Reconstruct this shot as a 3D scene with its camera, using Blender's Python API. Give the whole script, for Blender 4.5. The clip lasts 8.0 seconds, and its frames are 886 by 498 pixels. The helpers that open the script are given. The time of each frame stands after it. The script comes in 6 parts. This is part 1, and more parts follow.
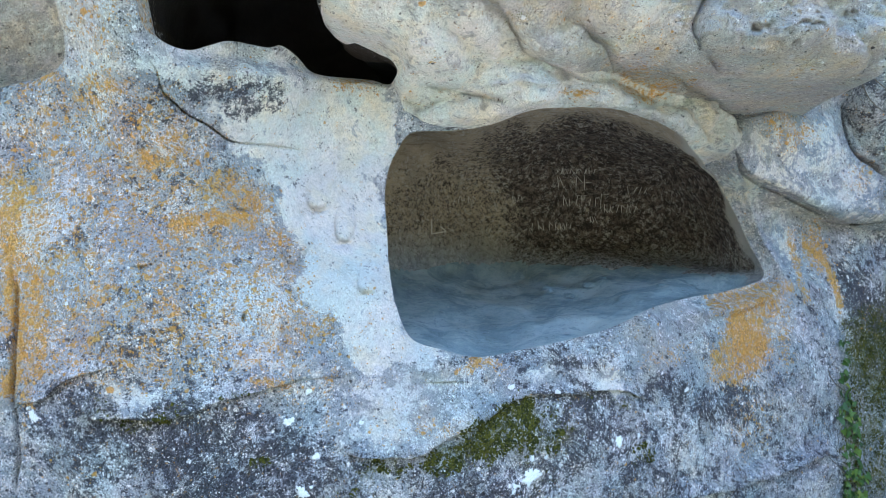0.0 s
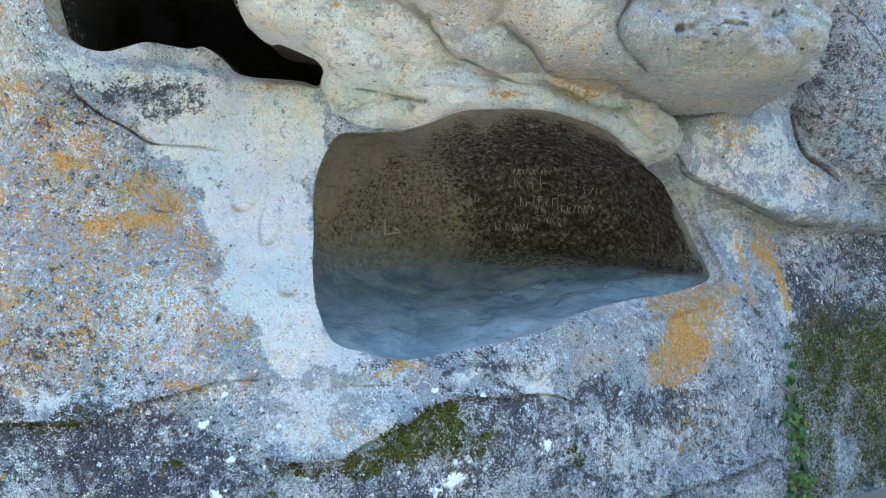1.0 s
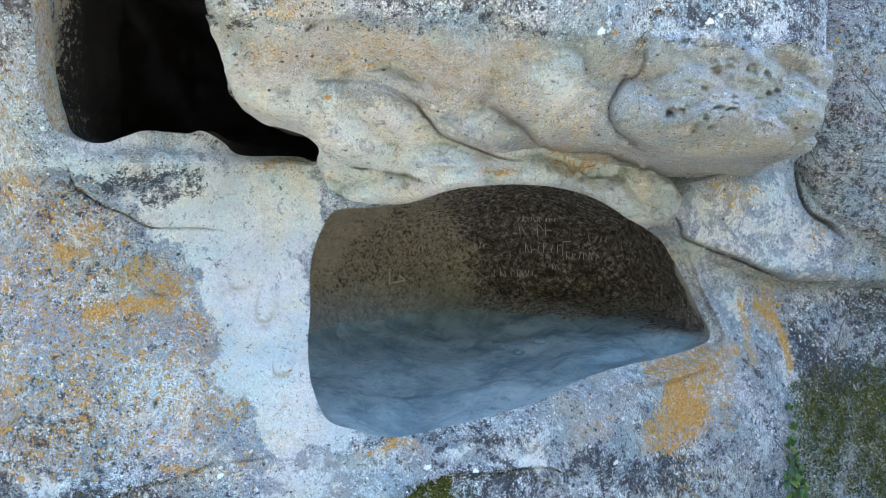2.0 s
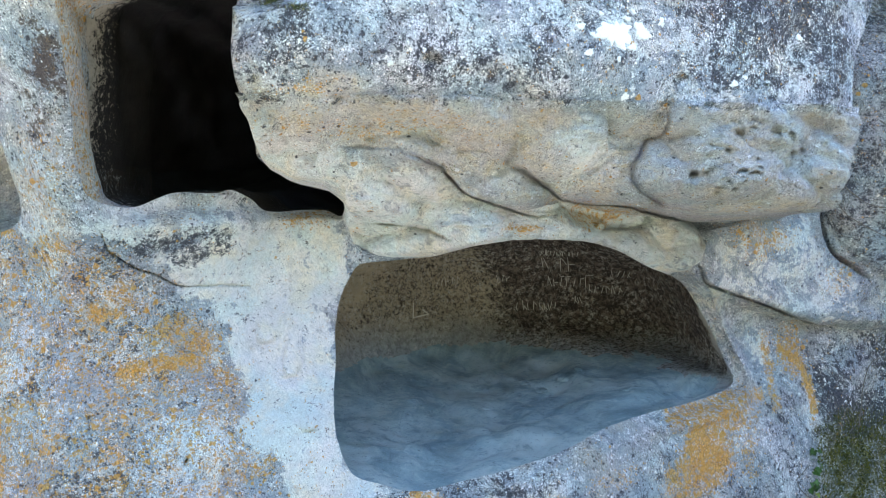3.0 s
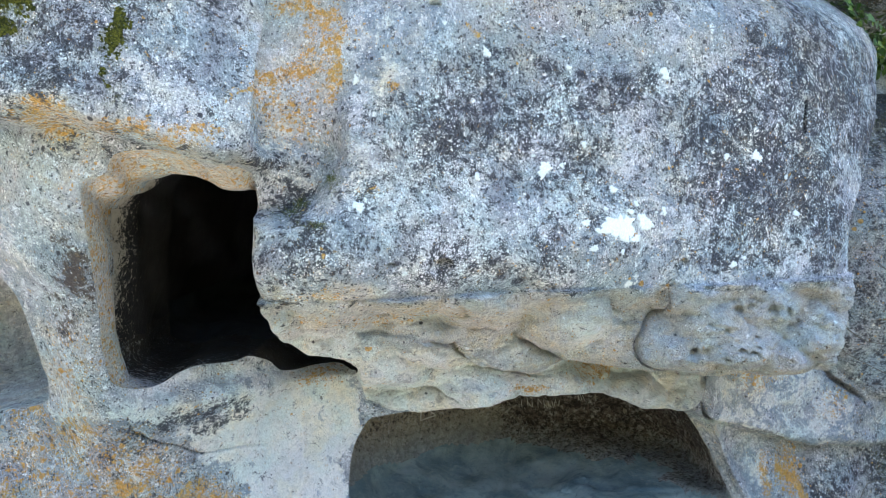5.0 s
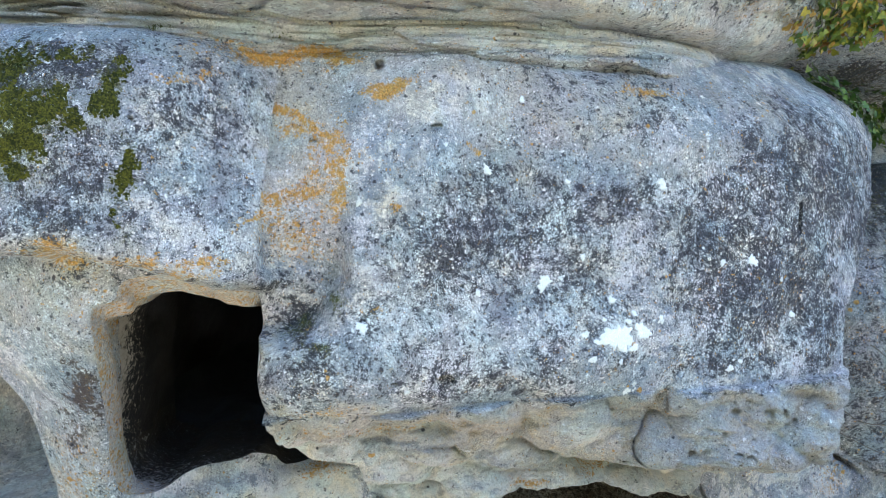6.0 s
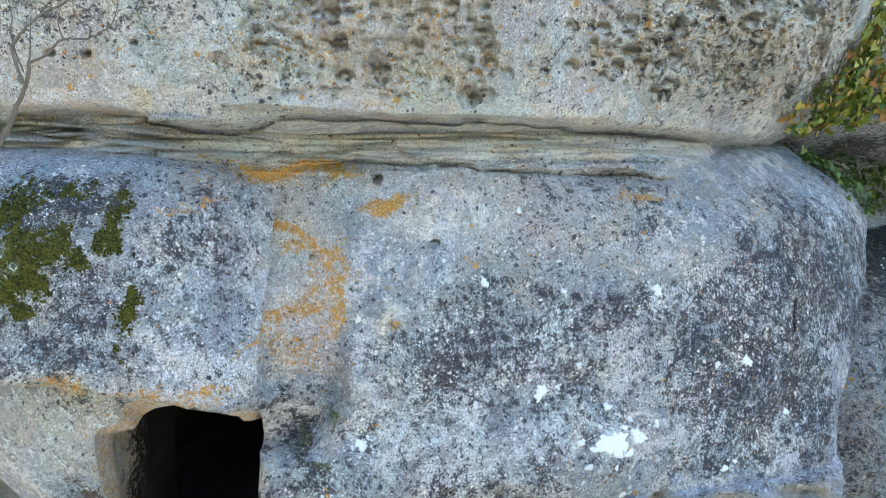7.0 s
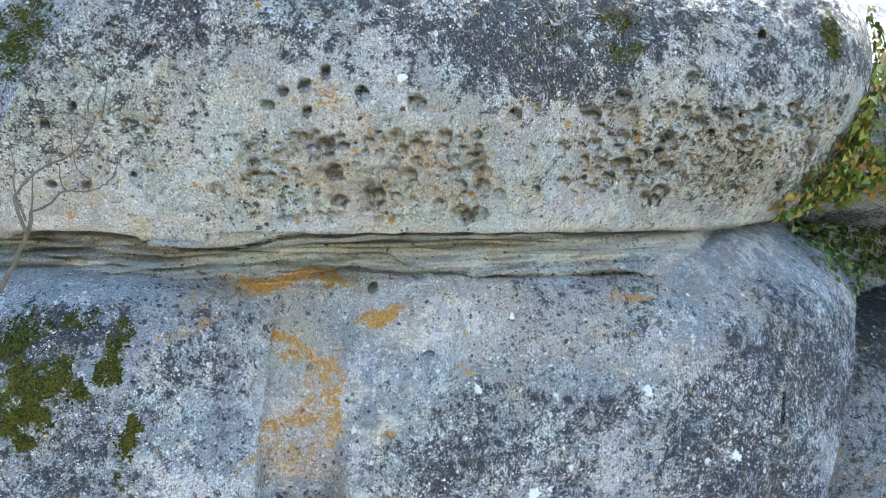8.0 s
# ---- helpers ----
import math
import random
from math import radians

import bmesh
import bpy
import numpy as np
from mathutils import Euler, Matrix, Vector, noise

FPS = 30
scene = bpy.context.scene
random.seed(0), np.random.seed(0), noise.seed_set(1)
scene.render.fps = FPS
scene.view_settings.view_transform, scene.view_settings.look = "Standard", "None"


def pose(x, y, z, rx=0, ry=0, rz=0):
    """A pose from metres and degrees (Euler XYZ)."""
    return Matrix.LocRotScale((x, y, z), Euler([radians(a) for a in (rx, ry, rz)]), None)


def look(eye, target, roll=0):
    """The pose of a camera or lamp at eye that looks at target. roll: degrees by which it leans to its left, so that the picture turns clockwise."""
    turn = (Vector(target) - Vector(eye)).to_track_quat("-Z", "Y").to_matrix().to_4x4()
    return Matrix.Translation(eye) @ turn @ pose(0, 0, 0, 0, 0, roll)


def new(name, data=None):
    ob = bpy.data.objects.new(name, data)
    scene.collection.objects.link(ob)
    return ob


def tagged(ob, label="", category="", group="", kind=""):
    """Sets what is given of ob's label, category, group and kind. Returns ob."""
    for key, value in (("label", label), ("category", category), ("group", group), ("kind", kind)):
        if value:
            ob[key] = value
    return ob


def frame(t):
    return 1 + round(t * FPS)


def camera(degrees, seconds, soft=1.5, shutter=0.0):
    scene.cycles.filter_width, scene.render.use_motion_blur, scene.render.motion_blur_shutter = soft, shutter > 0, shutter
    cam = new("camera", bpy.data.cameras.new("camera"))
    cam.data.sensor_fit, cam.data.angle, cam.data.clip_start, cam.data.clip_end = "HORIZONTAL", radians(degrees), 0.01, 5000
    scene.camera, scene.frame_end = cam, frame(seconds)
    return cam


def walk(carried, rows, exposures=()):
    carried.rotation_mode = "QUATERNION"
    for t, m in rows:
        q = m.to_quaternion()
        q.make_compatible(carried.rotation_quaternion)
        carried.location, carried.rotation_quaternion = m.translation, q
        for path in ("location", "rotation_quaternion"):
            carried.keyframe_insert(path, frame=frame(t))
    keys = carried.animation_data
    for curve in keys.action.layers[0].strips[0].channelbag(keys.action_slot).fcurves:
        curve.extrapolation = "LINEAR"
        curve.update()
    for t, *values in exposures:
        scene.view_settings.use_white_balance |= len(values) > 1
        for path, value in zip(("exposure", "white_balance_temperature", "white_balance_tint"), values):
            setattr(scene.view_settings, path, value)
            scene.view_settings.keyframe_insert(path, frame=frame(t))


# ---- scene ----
cam = camera(61.6, 8.0, soft=0.6)
METRES, EYE, TILT, LEAN, TURN = 4.6, 2.4, -5.0, 0.0, 0.0
ROWS = [
    (0.0, 0.0, 0.0, 0.0, 0.0, 0.0, -0.0),
    (0.5, 0.0476, 0.0051, 0.0041, 0.22, -0.11, -0.09),
    (1.0, 0.1094, 0.0063, 0.0061, 0.46, -0.16, -0.11),
    (1.5, 0.1406, 0.0013, 0.0478, 0.58, -0.37, -0.04),
    (2.0, 0.1531, -0.0055, 0.1207, 2.4, -0.61, -0.14),
    (3.5, 0.1485, -0.0245, 0.2529, 4.17, -1.34, -0.26),
    (4.0, 0.1441, -0.034, 0.3199, 4.14, -1.6, -0.21),
    (4.5, 0.1393, -0.0429, 0.3865, 4.12, -1.8, -0.17),
    (6.0, 0.1391, -0.0659, 0.589, 4.19, -1.38, -0.05),
    (6.5, 0.1404, -0.0705, 0.6619, 4.22, -1.5, -0.01),
    (7.0, 0.143, -0.0748, 0.7351, 4.24, -1.68, 0.02),
    (7.5, 0.1465, -0.0806, 0.8072, 4.2, -1.83, 0.06),
    (8.0, 0.1511, -0.0878, 0.8781, 4.2, -1.93, 0.1),
]
walk(cam, [(t, pose(0, 0, EYE, TILT, LEAN, TURN) @ pose(METRES * x, METRES * y, METRES * z, 90 + pitch, roll, yaw)) for t, x, y, z, yaw, pitch, roll in ROWS],
     exposures=[(0.0, 3.20, 6250, 4), (2.2, 3.20, 6380, 4), (4.5, 3.03, 6450, 4), (6.5, 2.78, 6600, 5), (8.0, 2.64, 6500, 5)])

# ---- daylight ----
world = bpy.data.worlds.new("sky")
scene.world = world
world.use_nodes = True
wt = world.node_tree
sky = wt.nodes.new("ShaderNodeTexSky")
sky.sky_type, sky.sun_disc = "NISHITA", False
sky.sun_elevation, sky.sun_rotation = radians(48), radians(25)
sky.air_density, sky.dust_density = 1.0, 2.0
wt.links.new(sky.outputs[0], wt.nodes["Background"].inputs[0])
wt.nodes["Background"].inputs[1].default_value = 0.15
sun = new("sun", bpy.data.lights.new("sun", "SUN"))
sun.data.energy, sun.data.angle, sun.data.color = 5.0, radians(2), (1.0, 0.96, 0.88)
sun.matrix_world = look((3.4, 7.3, 8.95), (0, 0, 0))

# ---- materials ----


class Graph:
    """A small helper to write node materials."""

    def __init__(self, name):
        self.mat = bpy.data.materials.new(name)
        self.mat.use_nodes = True
        self.t = self.mat.node_tree
        self.bsdf = self.t.nodes["Principled BSDF"]
        self.bsdf.inputs["Specular IOR Level"].default_value = 0.25
        geo = self.t.nodes.new("ShaderNodeNewGeometry")
        self.pos = geo.outputs["Position"]

    def put(self, socket, value):
        if isinstance(value, bpy.types.NodeSocket):
            self.t.links.new(value, socket)
        elif isinstance(value, tuple) and len(value) == 3 and socket.type == "RGBA":
            socket.default_value = (*value, 1)
        else:
            socket.default_value = value

    def noise(self, scale, detail=4, rough=0.55, distortion=0.0, vec=None, offset=0.0):
        n = self.t.nodes.new("ShaderNodeTexNoise")
        vec = vec or self.pos
        if offset:
            m = self.t.nodes.new("ShaderNodeVectorMath")
            self.put(m.inputs[0], vec)
            m.inputs[1].default_value = (offset, offset * 1.7, offset * 0.6)
            vec = m.outputs[0]
        self.put(n.inputs["Vector"], vec)
        n.inputs["Scale"].default_value, n.inputs["Detail"].default_value = scale, detail
        n.inputs["Roughness"].default_value, n.inputs["Distortion"].default_value = rough, distortion
        return n.outputs["Fac"]

    def stretched(self, sx, sy, sz):
        m = self.t.nodes.new("ShaderNodeVectorMath")
        m.operation = "MULTIPLY"
        self.put(m.inputs[0], self.pos)
        m.inputs[1].default_value = (sx, sy, sz)
        return m.outputs[0]

    def cells(self, scale, feature="F1", rand=1.0, out="Distance"):
        n = self.t.nodes.new("ShaderNodeTexVoronoi")
        n.feature = feature
        self.put(n.inputs["Vector"], self.pos)
        n.inputs["Scale"].default_value, n.inputs["Randomness"].default_value = scale, rand
        return n.outputs[out]

    def math(self, op, a, b=0.0, clamp=False):
        n = self.t.nodes.new("ShaderNodeMath")
        n.operation, n.use_clamp = op, clamp
        self.put(n.inputs[0], a)
        self.put(n.inputs[1], b)
        return n.outputs[0]

    def ramp(self, v, a, b, lo=0.0, hi=1.0):
        n = self.t.nodes.new("ShaderNodeMapRange")
        n.interpolation_type = "SMOOTHSTEP"
        self.put(n.inputs["Value"], v)
        for key, x in (("From Min", a), ("From Max", b), ("To Min", lo), ("To Max", hi)):
            self.put(n.inputs[key], x)
        return n.outputs["Result"]

    def mix(self, fac, a, b):
        n = self.t.nodes.new("ShaderNodeMix")
        n.data_type = "RGBA"
        self.put(n.inputs["Factor"], fac)
        self.put(n.inputs[6], a)
        self.put(n.inputs[7], b)
        return n.outputs[2]

    def scale_colour(self, c, v):
        n = self.t.nodes.new("ShaderNodeVectorMath")
        n.operation = "MULTIPLY"
        self.put(n.inputs[0], c)
        self.put(n.inputs[1], v)
        return n.outputs[0]

    def layer(self, name):
        n = self.t.nodes.new("ShaderNodeAttribute")
        n.attribute_name = name
        s = self.t.nodes.new("ShaderNodeSeparateColor")
        self.put(s.inputs[0], n.outputs["Color"])
        return s.outputs[0], s.outputs[1], s.outputs[2], n.outputs["Alpha"]

    def bump(self, pairs):
        prev = None
        for height, strength, distance in pairs:
            n = self.t.nodes.new("ShaderNodeBump")
            n.inputs["Distance"].default_value = distance
            self.put(n.inputs["Strength"], strength)
            self.put(n.inputs["Height"], height)
            if prev is not None:
                self.put(n.inputs["Normal"], prev)
            prev = n.outputs[0]
        self.put(self.bsdf.inputs["Normal"], prev)

    def done(self, colour, rough=0.9):
        self.put(self.bsdf.inputs["Base Color"], colour)
        self.put(self.bsdf.inputs["Roughness"], rough)
        return self.mat


def patchy(g, mask, grain, soft=0.10):
    """A mask broken up by grain: half a mask covers half the ground."""
    v = g.math("ADD", mask, g.math("MULTIPLY", g.math("SUBTRACT", grain, 0.5), 4.4))
    return g.ramp(v, 0.5 - soft, 0.5 + soft)


def both(g, a, b, k=0.5):
    return g.math("ADD", g.math("MULTIPLY", a, 1 - k), g.math("MULTIPLY", b, k))


def rosettes(g, scale, mask, size=0.36, offset=0.0, edge=0.05):
    """Round crusts, one in a cell where the cell's chance is under the mask."""
    warp = g.t.nodes.new("ShaderNodeVectorMath")
    n = g.t.nodes.new("ShaderNodeTexNoise")
    g.put(n.inputs["Vector"], g.pos)
    n.inputs["Scale"].default_value, n.inputs["Detail"].default_value = scale * 1.6, 4
    n.inputs["Roughness"].default_value = 0.65
    warp.operation = "MULTIPLY_ADD"
    g.put(warp.inputs[0], n.outputs["Color"])
    warp.inputs[1].default_value = (0.95 / scale,) * 3
    g.put(warp.inputs[2], g.pos)
    moved = g.t.nodes.new("ShaderNodeVectorMath")
    g.put(moved.inputs[0], warp.outputs[0])
    moved.inputs[1].default_value = (offset, 0.7 * offset, 1.3 * offset)
    v = g.t.nodes.new("ShaderNodeTexVoronoi")
    g.put(v.inputs["Vector"], moved.outputs[0])
    v.inputs["Scale"].default_value = scale
    sep = g.t.nodes.new("ShaderNodeSeparateColor")
    g.put(sep.inputs[0], v.outputs["Color"])
    radius = g.math("MULTIPLY", g.math("ADD", sep.outputs[1], 0.35), size)
    disc = g.ramp(g.math("SUBTRACT", v.outputs["Distance"], radius), edge, -edge)
    chance = g.math("GREATER_THAN", mask, sep.outputs[0])
    return g.math("MULTIPLY", disc, chance)


def rock_material():
    """Sandstone under lichen: a calm stone colour, then crusts as separate small thalli, dark, pale and golden, then moss and soot."""
    g = Graph("weathered_rock")
    orange, moss, plaster, dark = g.layer("growth")
    tan, pale, brown, soot = g.layer("stain")
    times = lambda a, b: g.math("MULTIPLY", a, b)
    cluster = g.ramp(g.noise(3.4, 6, 0.7, 0.3, offset=61.0), 0.36, 0.62, 0.25, 1.35)
    pale = times(pale, cluster)
    n1, n2 = g.noise(1.7, 5, 0.6), g.noise(8, 7, 0.68, 0.4)
    n4 = g.noise(24, 8, 0.74, 0.5, offset=3.1)
    n3 = g.noise(70, 6, 0.75)
    fine = g.noise(190, 4, 0.75)
    crust = g.noise(13, 12, 0.86, 0.3, offset=1.3)
    flecks = g.noise(17, 11, 0.84, 0.2, offset=5.5)
    bits = g.noise(19, 10, 0.80, 0.2, offset=12.0)
    streak = g.noise(6, 8, 0.7, 0.2, vec=g.stretched(3.0, 3.0, 0.7), offset=4.0)
    grey = g.mix(g.ramp(n2, 0.36, 0.62), (0.275, 0.325, 0.395), (0.43, 0.475, 0.525))
    grey = g.mix(g.ramp(n1, 0.42, 0.68, 0, 0.55), grey, (0.44, 0.43, 0.39))
    grey = g.mix(g.ramp(g.noise(3.1, 5, 0.6, offset=71.0), 0.48, 0.66, 0, 0.55), grey, (0.36, 0.345, 0.385))
    grey = g.mix(g.ramp(n4, 0.50, 0.64, 0, 0.45), grey, (0.20, 0.215, 0.245))
    grey = g.mix(g.ramp(n4, 0.48, 0.36, 0, 0.45), grey, (0.56, 0.59, 0.62))
    grey = g.mix(g.ramp(streak, 0.5, 0.7, 0, 0.3), grey, (0.22, 0.23, 0.25))
    raw = g.mix(g.ramp(n4, 0.38, 0.62), (0.70, 0.675, 0.615), (0.56, 0.55, 0.525))
    raw = g.mix(g.ramp(n2, 0.48, 0.64, 0, 0.6), raw, (0.60, 0.47, 0.25))
    raw = g.mix(g.ramp(flecks, 0.57, 0.64, 0, 0.6), raw, (0.24, 0.22, 0.19))
    strata = g.noise(9, 9, 0.76, 0.8, vec=g.stretched(1.0, 1.0, 4.0), offset=14.0)
    raw = g.mix(g.ramp(strata, 0.52, 0.66, 0, 0.5), raw, (0.36, 0.31, 0.21))
    raw = g.mix(g.ramp(strata, 0.48, 0.36, 0, 0.6), raw, (0.76, 0.72, 0.62))
    col = g.mix(times(tan, g.ramp(crust, 0.30, 0.50)), grey, raw)
    white = g.mix(g.ramp(n4, 0.36, 0.64), (0.86, 0.85, 0.80), (0.74, 0.745, 0.72))
    white = g.mix(g.ramp(n1, 0.46, 0.62, 0, 0.5), white, (0.60, 0.64, 0.66))
    white = g.mix(g.ramp(n2, 0.52, 0.66, 0, 0.4), white, (0.52, 0.52, 0.49))
    white = g.mix(g.ramp(g.noise(40, 8, 0.8, offset=9.0), 0.60, 0.66, 0, 0.45), white, (0.40, 0.40, 0.39))
    col = g.mix(patchy(g, plaster, both(g, n2, n4, 0.5), 0.14), col, white)
    col = g.mix(times(patchy(g, brown, bits, 0.10), 0.88), col, (0.10, 0.07, 0.05))
    clear = g.math("SUBTRACT", 1.0, times(g.math("MAXIMUM", plaster, times(tan, 0.6)), 0.9), True)
    # pale thalli
    paleck = g.mix(g.ramp(fine, 0.35, 0.65), (0.54, 0.57, 0.60), (0.82, 0.84, 0.85))
    col = g.mix(times(rosettes(g, 12, times(pale, 0.20), 0.36, 2.0, 0.09), 0.7), col, (0.56, 0.59, 0.62))
    col = g.mix(times(patchy(g, times(pale, 0.9), flecks, 0.045), 0.85), col, paleck)
    # dark crust, fine grained and broken, and single dark thalli round it
    darkck = g.mix(g.ramp(fine, 0.35, 0.65), (0.016, 0.018, 0.026), (0.085, 0.09, 0.115))
    near = g.ramp(dark, -0.10, 0.70)
    col = g.mix(times(patchy(g, dark, crust, 0.045), 0.92), col, darkck)
    for scale, share, size, off in ((23, 0.20, 0.30, 5.0), (44, 0.50, 0.33, 11.0), (95, 0.75, 0.36, 17.0)):
        col = g.mix(times(rosettes(g, scale, times(times(near, share), clear), size, off), 0.9), col, (0.055, 0.055, 0.07))
    # white specks over all
    for scale, share, size, off in ((27, 0.28, 0.32, 23.0), (58, 0.55, 0.34, 29.0), (115, 0.70, 0.36, 31.0)):
        col = g.mix(times(rosettes(g, scale, times(times(pale, share), clear), size, off), 0.92), col, (0.83, 0.85, 0.86))
    rust = times(g.ramp(g.noise(16, 9, 0.8, offset=19.0), 0.60, 0.66), clear)
    col = g.mix(times(rust, 0.45), col, (0.36, 0.24, 0.12))
    # golden lichen: a wash where it is thick, single grains where it thins out
    gold = g.mix(g.ramp(n3, 0.38, 0.62), (0.58, 0.27, 0.045), (0.64, 0.40, 0.12))
    wash = times(g.ramp(orange, 0.30, 0.95), g.ramp(bits, 0.45, 0.53))
    col = g.mix(times(wash, 0.55), col, g.mix(g.ramp(n4, 0.4, 0.6), (0.62, 0.43, 0.18), (0.60, 0.32, 0.07)))
    core = patchy(g, times(orange, 0.72), g.noise(27, 10, 0.84, 0.3, offset=23.0), 0.07)
    col = g.mix(times(core, 0.9), col, gold)
    for scale, share, size, off in ((21, 0.38, 0.34, 37.0), (46, 0.62, 0.36, 41.0), (96, 0.70, 0.38, 43.0)):
        col = g.mix(times(rosettes(g, scale, times(orange, share), size, off), 0.85), col, gold)
    mossy = g.mix(g.ramp(n3, 0.35, 0.65), (0.018, 0.024, 0.006), g.mix(g.ramp(n2, 0.40, 0.62), (0.07, 0.085, 0.02), (0.19, 0.18, 0.025)))
    col = g.mix(times(patchy(g, times(moss, 0.62), g.noise(38, 12, 0.9, 0.2, offset=31.0), 0.16), 0.95), col, mossy)
    col = g.mix(times(patchy(g, soot, g.noise(42, 8, 0.84, offset=2.0), 0.09), 0.97), col, (0.035, 0.029, 0.025))
    calm = g.math("MAXIMUM", times(plaster, 0.9), times(tan, 0.25), True)
    speck = g.ramp(g.noise(95, 3, 0.6, offset=8.0), 0.62, 0.68)
    col = g.mix(times(times(speck, 0.45), g.math("SUBTRACT", 1.0, calm)), col, (0.09, 0.09, 0.09))
    gn = g.noise(105, 6, 0.88, offset=6.6, vec=g.stretched(1.0, 1.0, 0.7))
    sway = g.math("MAXIMUM", g.ramp(dark, 0.2, 0.7), times(g.ramp(g.noise(5, 5, 0.65, offset=52.0), 0.40, 0.62), 0.5))
    grit = g.ramp(gn, 0.42, 0.58, g.ramp(sway, 0, 1, 0.70, 0.25), g.ramp(sway, 0, 1, 1.22, 1.65))
    grit = g.math("ADD", times(grit, g.math("SUBTRACT", 1.0, calm)), times(calm, g.ramp(gn, 0.42, 0.58, 0.88, 1.10)))
    tint = g.mix(g.ramp(g.noise(2.6, 4, 0.6, offset=41.0), 0.35, 0.65), (1.04, 0.98, 1.0), (0.95, 1.02, 1.02))
    tint = g.mix(g.ramp(g.noise(4.1, 4, 0.6, offset=47.0), 0.45, 0.68), tint, (1.08, 1.0, 0.90))
    col = g.scale_colour(col, tint)
    joined = g.t.nodes.new("ShaderNodeCombineXYZ")
    for k in range(3):
        g.put(joined.inputs[k], grit)
    col = g.scale_colour(col, joined.outputs[0])
    g.bump([(n2, 0.4, 0.04), (n4, 0.9, 0.028), (crust, 0.9, 0.022), (strata, times(tan, 0.9), 0.03), (n3, 0.9, 0.010), (fine, 0.6, 0.005)])
    return g.done(col, 0.93)


ROCK = rock_material()


def dust_material():
    g = Graph("grey_dust")
    n, m, f = g.noise(2.0, 7, 0.66, 0.6), g.noise(7, 9, 0.74, 0.5), g.noise(90, 6, 0.8)
    col = g.mix(g.ramp(n, 0.36, 0.64), (0.205, 0.29, 0.32), (0.42, 0.50, 0.51))
    col = g.mix(g.ramp(m, 0.50, 0.66, 0, 0.6), col, (0.13, 0.19, 0.22))
    col = g.mix(g.ramp(m, 0.46, 0.36, 0, 0.5), col, (0.46, 0.51, 0.50))
    col = g.mix(g.ramp(f, 0.54, 0.62, 0, 0.4), col, (0.46, 0.51, 0.52))
    col = g.mix(g.ramp(g.noise(40, 6, 0.82, offset=3.0), 0.57, 0.64, 0, 0.6), col, (0.08, 0.10, 0.12))
    g.bump([(m, 0.8, 0.06), (g.noise(30, 7, 0.75, offset=8.0), 0.7, 0.02), (f, 0.6, 0.008)])
    return g.done(col, 0.85)


DUST = dust_material()


def sooty_shaded_material():
    """Smoked stone of the niche: brown vault, black wall, flaked and scratched. In the cave room its black is painted
    shade.
    """
    g = Graph("smoked_shaded_stone")
    # soot: smoke black in the niche, painted shade in the cave room
    tan, pale, brown, soot = g.layer("stain")
    n, m, f = g.noise(3.0, 6, 0.65, 0.5), g.noise(16, 10, 0.80, 0.3), g.noise(70, 7, 0.82, offset=2.0)
    beds = g.noise(8, 7, 0.7, 0.5, vec=g.stretched(1.0, 1.0, 3.5), offset=4.0)
    col = g.mix(g.ramp(n, 0.35, 0.65), (0.54, 0.45, 0.34), (0.42, 0.355, 0.28))
    col = g.mix(g.ramp(beds, 0.5, 0.66, 0, 0.6), col, (0.22, 0.16, 0.10))
    col = g.mix(tan, col, (0.62, 0.60, 0.55))
    col = g.mix(g.math("MULTIPLY", pale, 0.85), col, g.mix(g.ramp(m, 0.42, 0.6), (0.40, 0.42, 0.42), (0.21, 0.22, 0.23)))
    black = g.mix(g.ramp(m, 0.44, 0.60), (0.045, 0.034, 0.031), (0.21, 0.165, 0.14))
    # cave room only: brown deepens the painted shade
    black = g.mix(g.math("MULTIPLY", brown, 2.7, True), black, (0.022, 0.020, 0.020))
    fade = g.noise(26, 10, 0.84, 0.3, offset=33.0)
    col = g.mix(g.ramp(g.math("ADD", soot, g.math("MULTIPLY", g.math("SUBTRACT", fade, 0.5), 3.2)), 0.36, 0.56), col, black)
    spread_of = g.ramp(g.noise(4.2, 5, 0.7, offset=17.0), 0.36, 0.60, 0.08, 1.0)
    flakes = g.math("MULTIPLY", g.ramp(g.noise(22, 11, 0.84, 0.3, offset=7.0), 0.52, 0.555), spread_of)
    flakes = g.math("MULTIPLY", flakes, g.math("SUBTRACT", 1.0, g.math("MULTIPLY", brown, 3.3), True))
    col = g.mix(g.math("MULTIPLY", flakes, g.ramp(soot, 0.2, 1.0, 0.85, 0.75)), col, (0.60, 0.56, 0.52))
    worn = g.math("MULTIPLY", rosettes(g, 14, 0.10, 0.30, 3.0), g.math("MULTIPLY", g.ramp(soot, 0.1, 0.5), g.math("SUBTRACT", 1.0, g.math("MULTIPLY", brown, 3.3), True)))
    col = g.mix(g.math("MULTIPLY", worn, 0.7), col, (0.44, 0.38, 0.30))
    sooty_bits = g.ramp(g.noise(24, 10, 0.83, 0.3, offset=27.0), 0.53, 0.57)
    col = g.mix(g.math("MULTIPLY", sooty_bits, g.math("MULTIPLY", g.ramp(soot, 0.1, 0.5), 0.85)), col, (0.030, 0.025, 0.024))
    g.bump([(beds, 0.5, 0.05), (m, 0.9, 0.04), (f, 0.8, 0.012)])
    return g.done(col, 0.85)


SOOTY_SHADED = sooty_shaded_material()


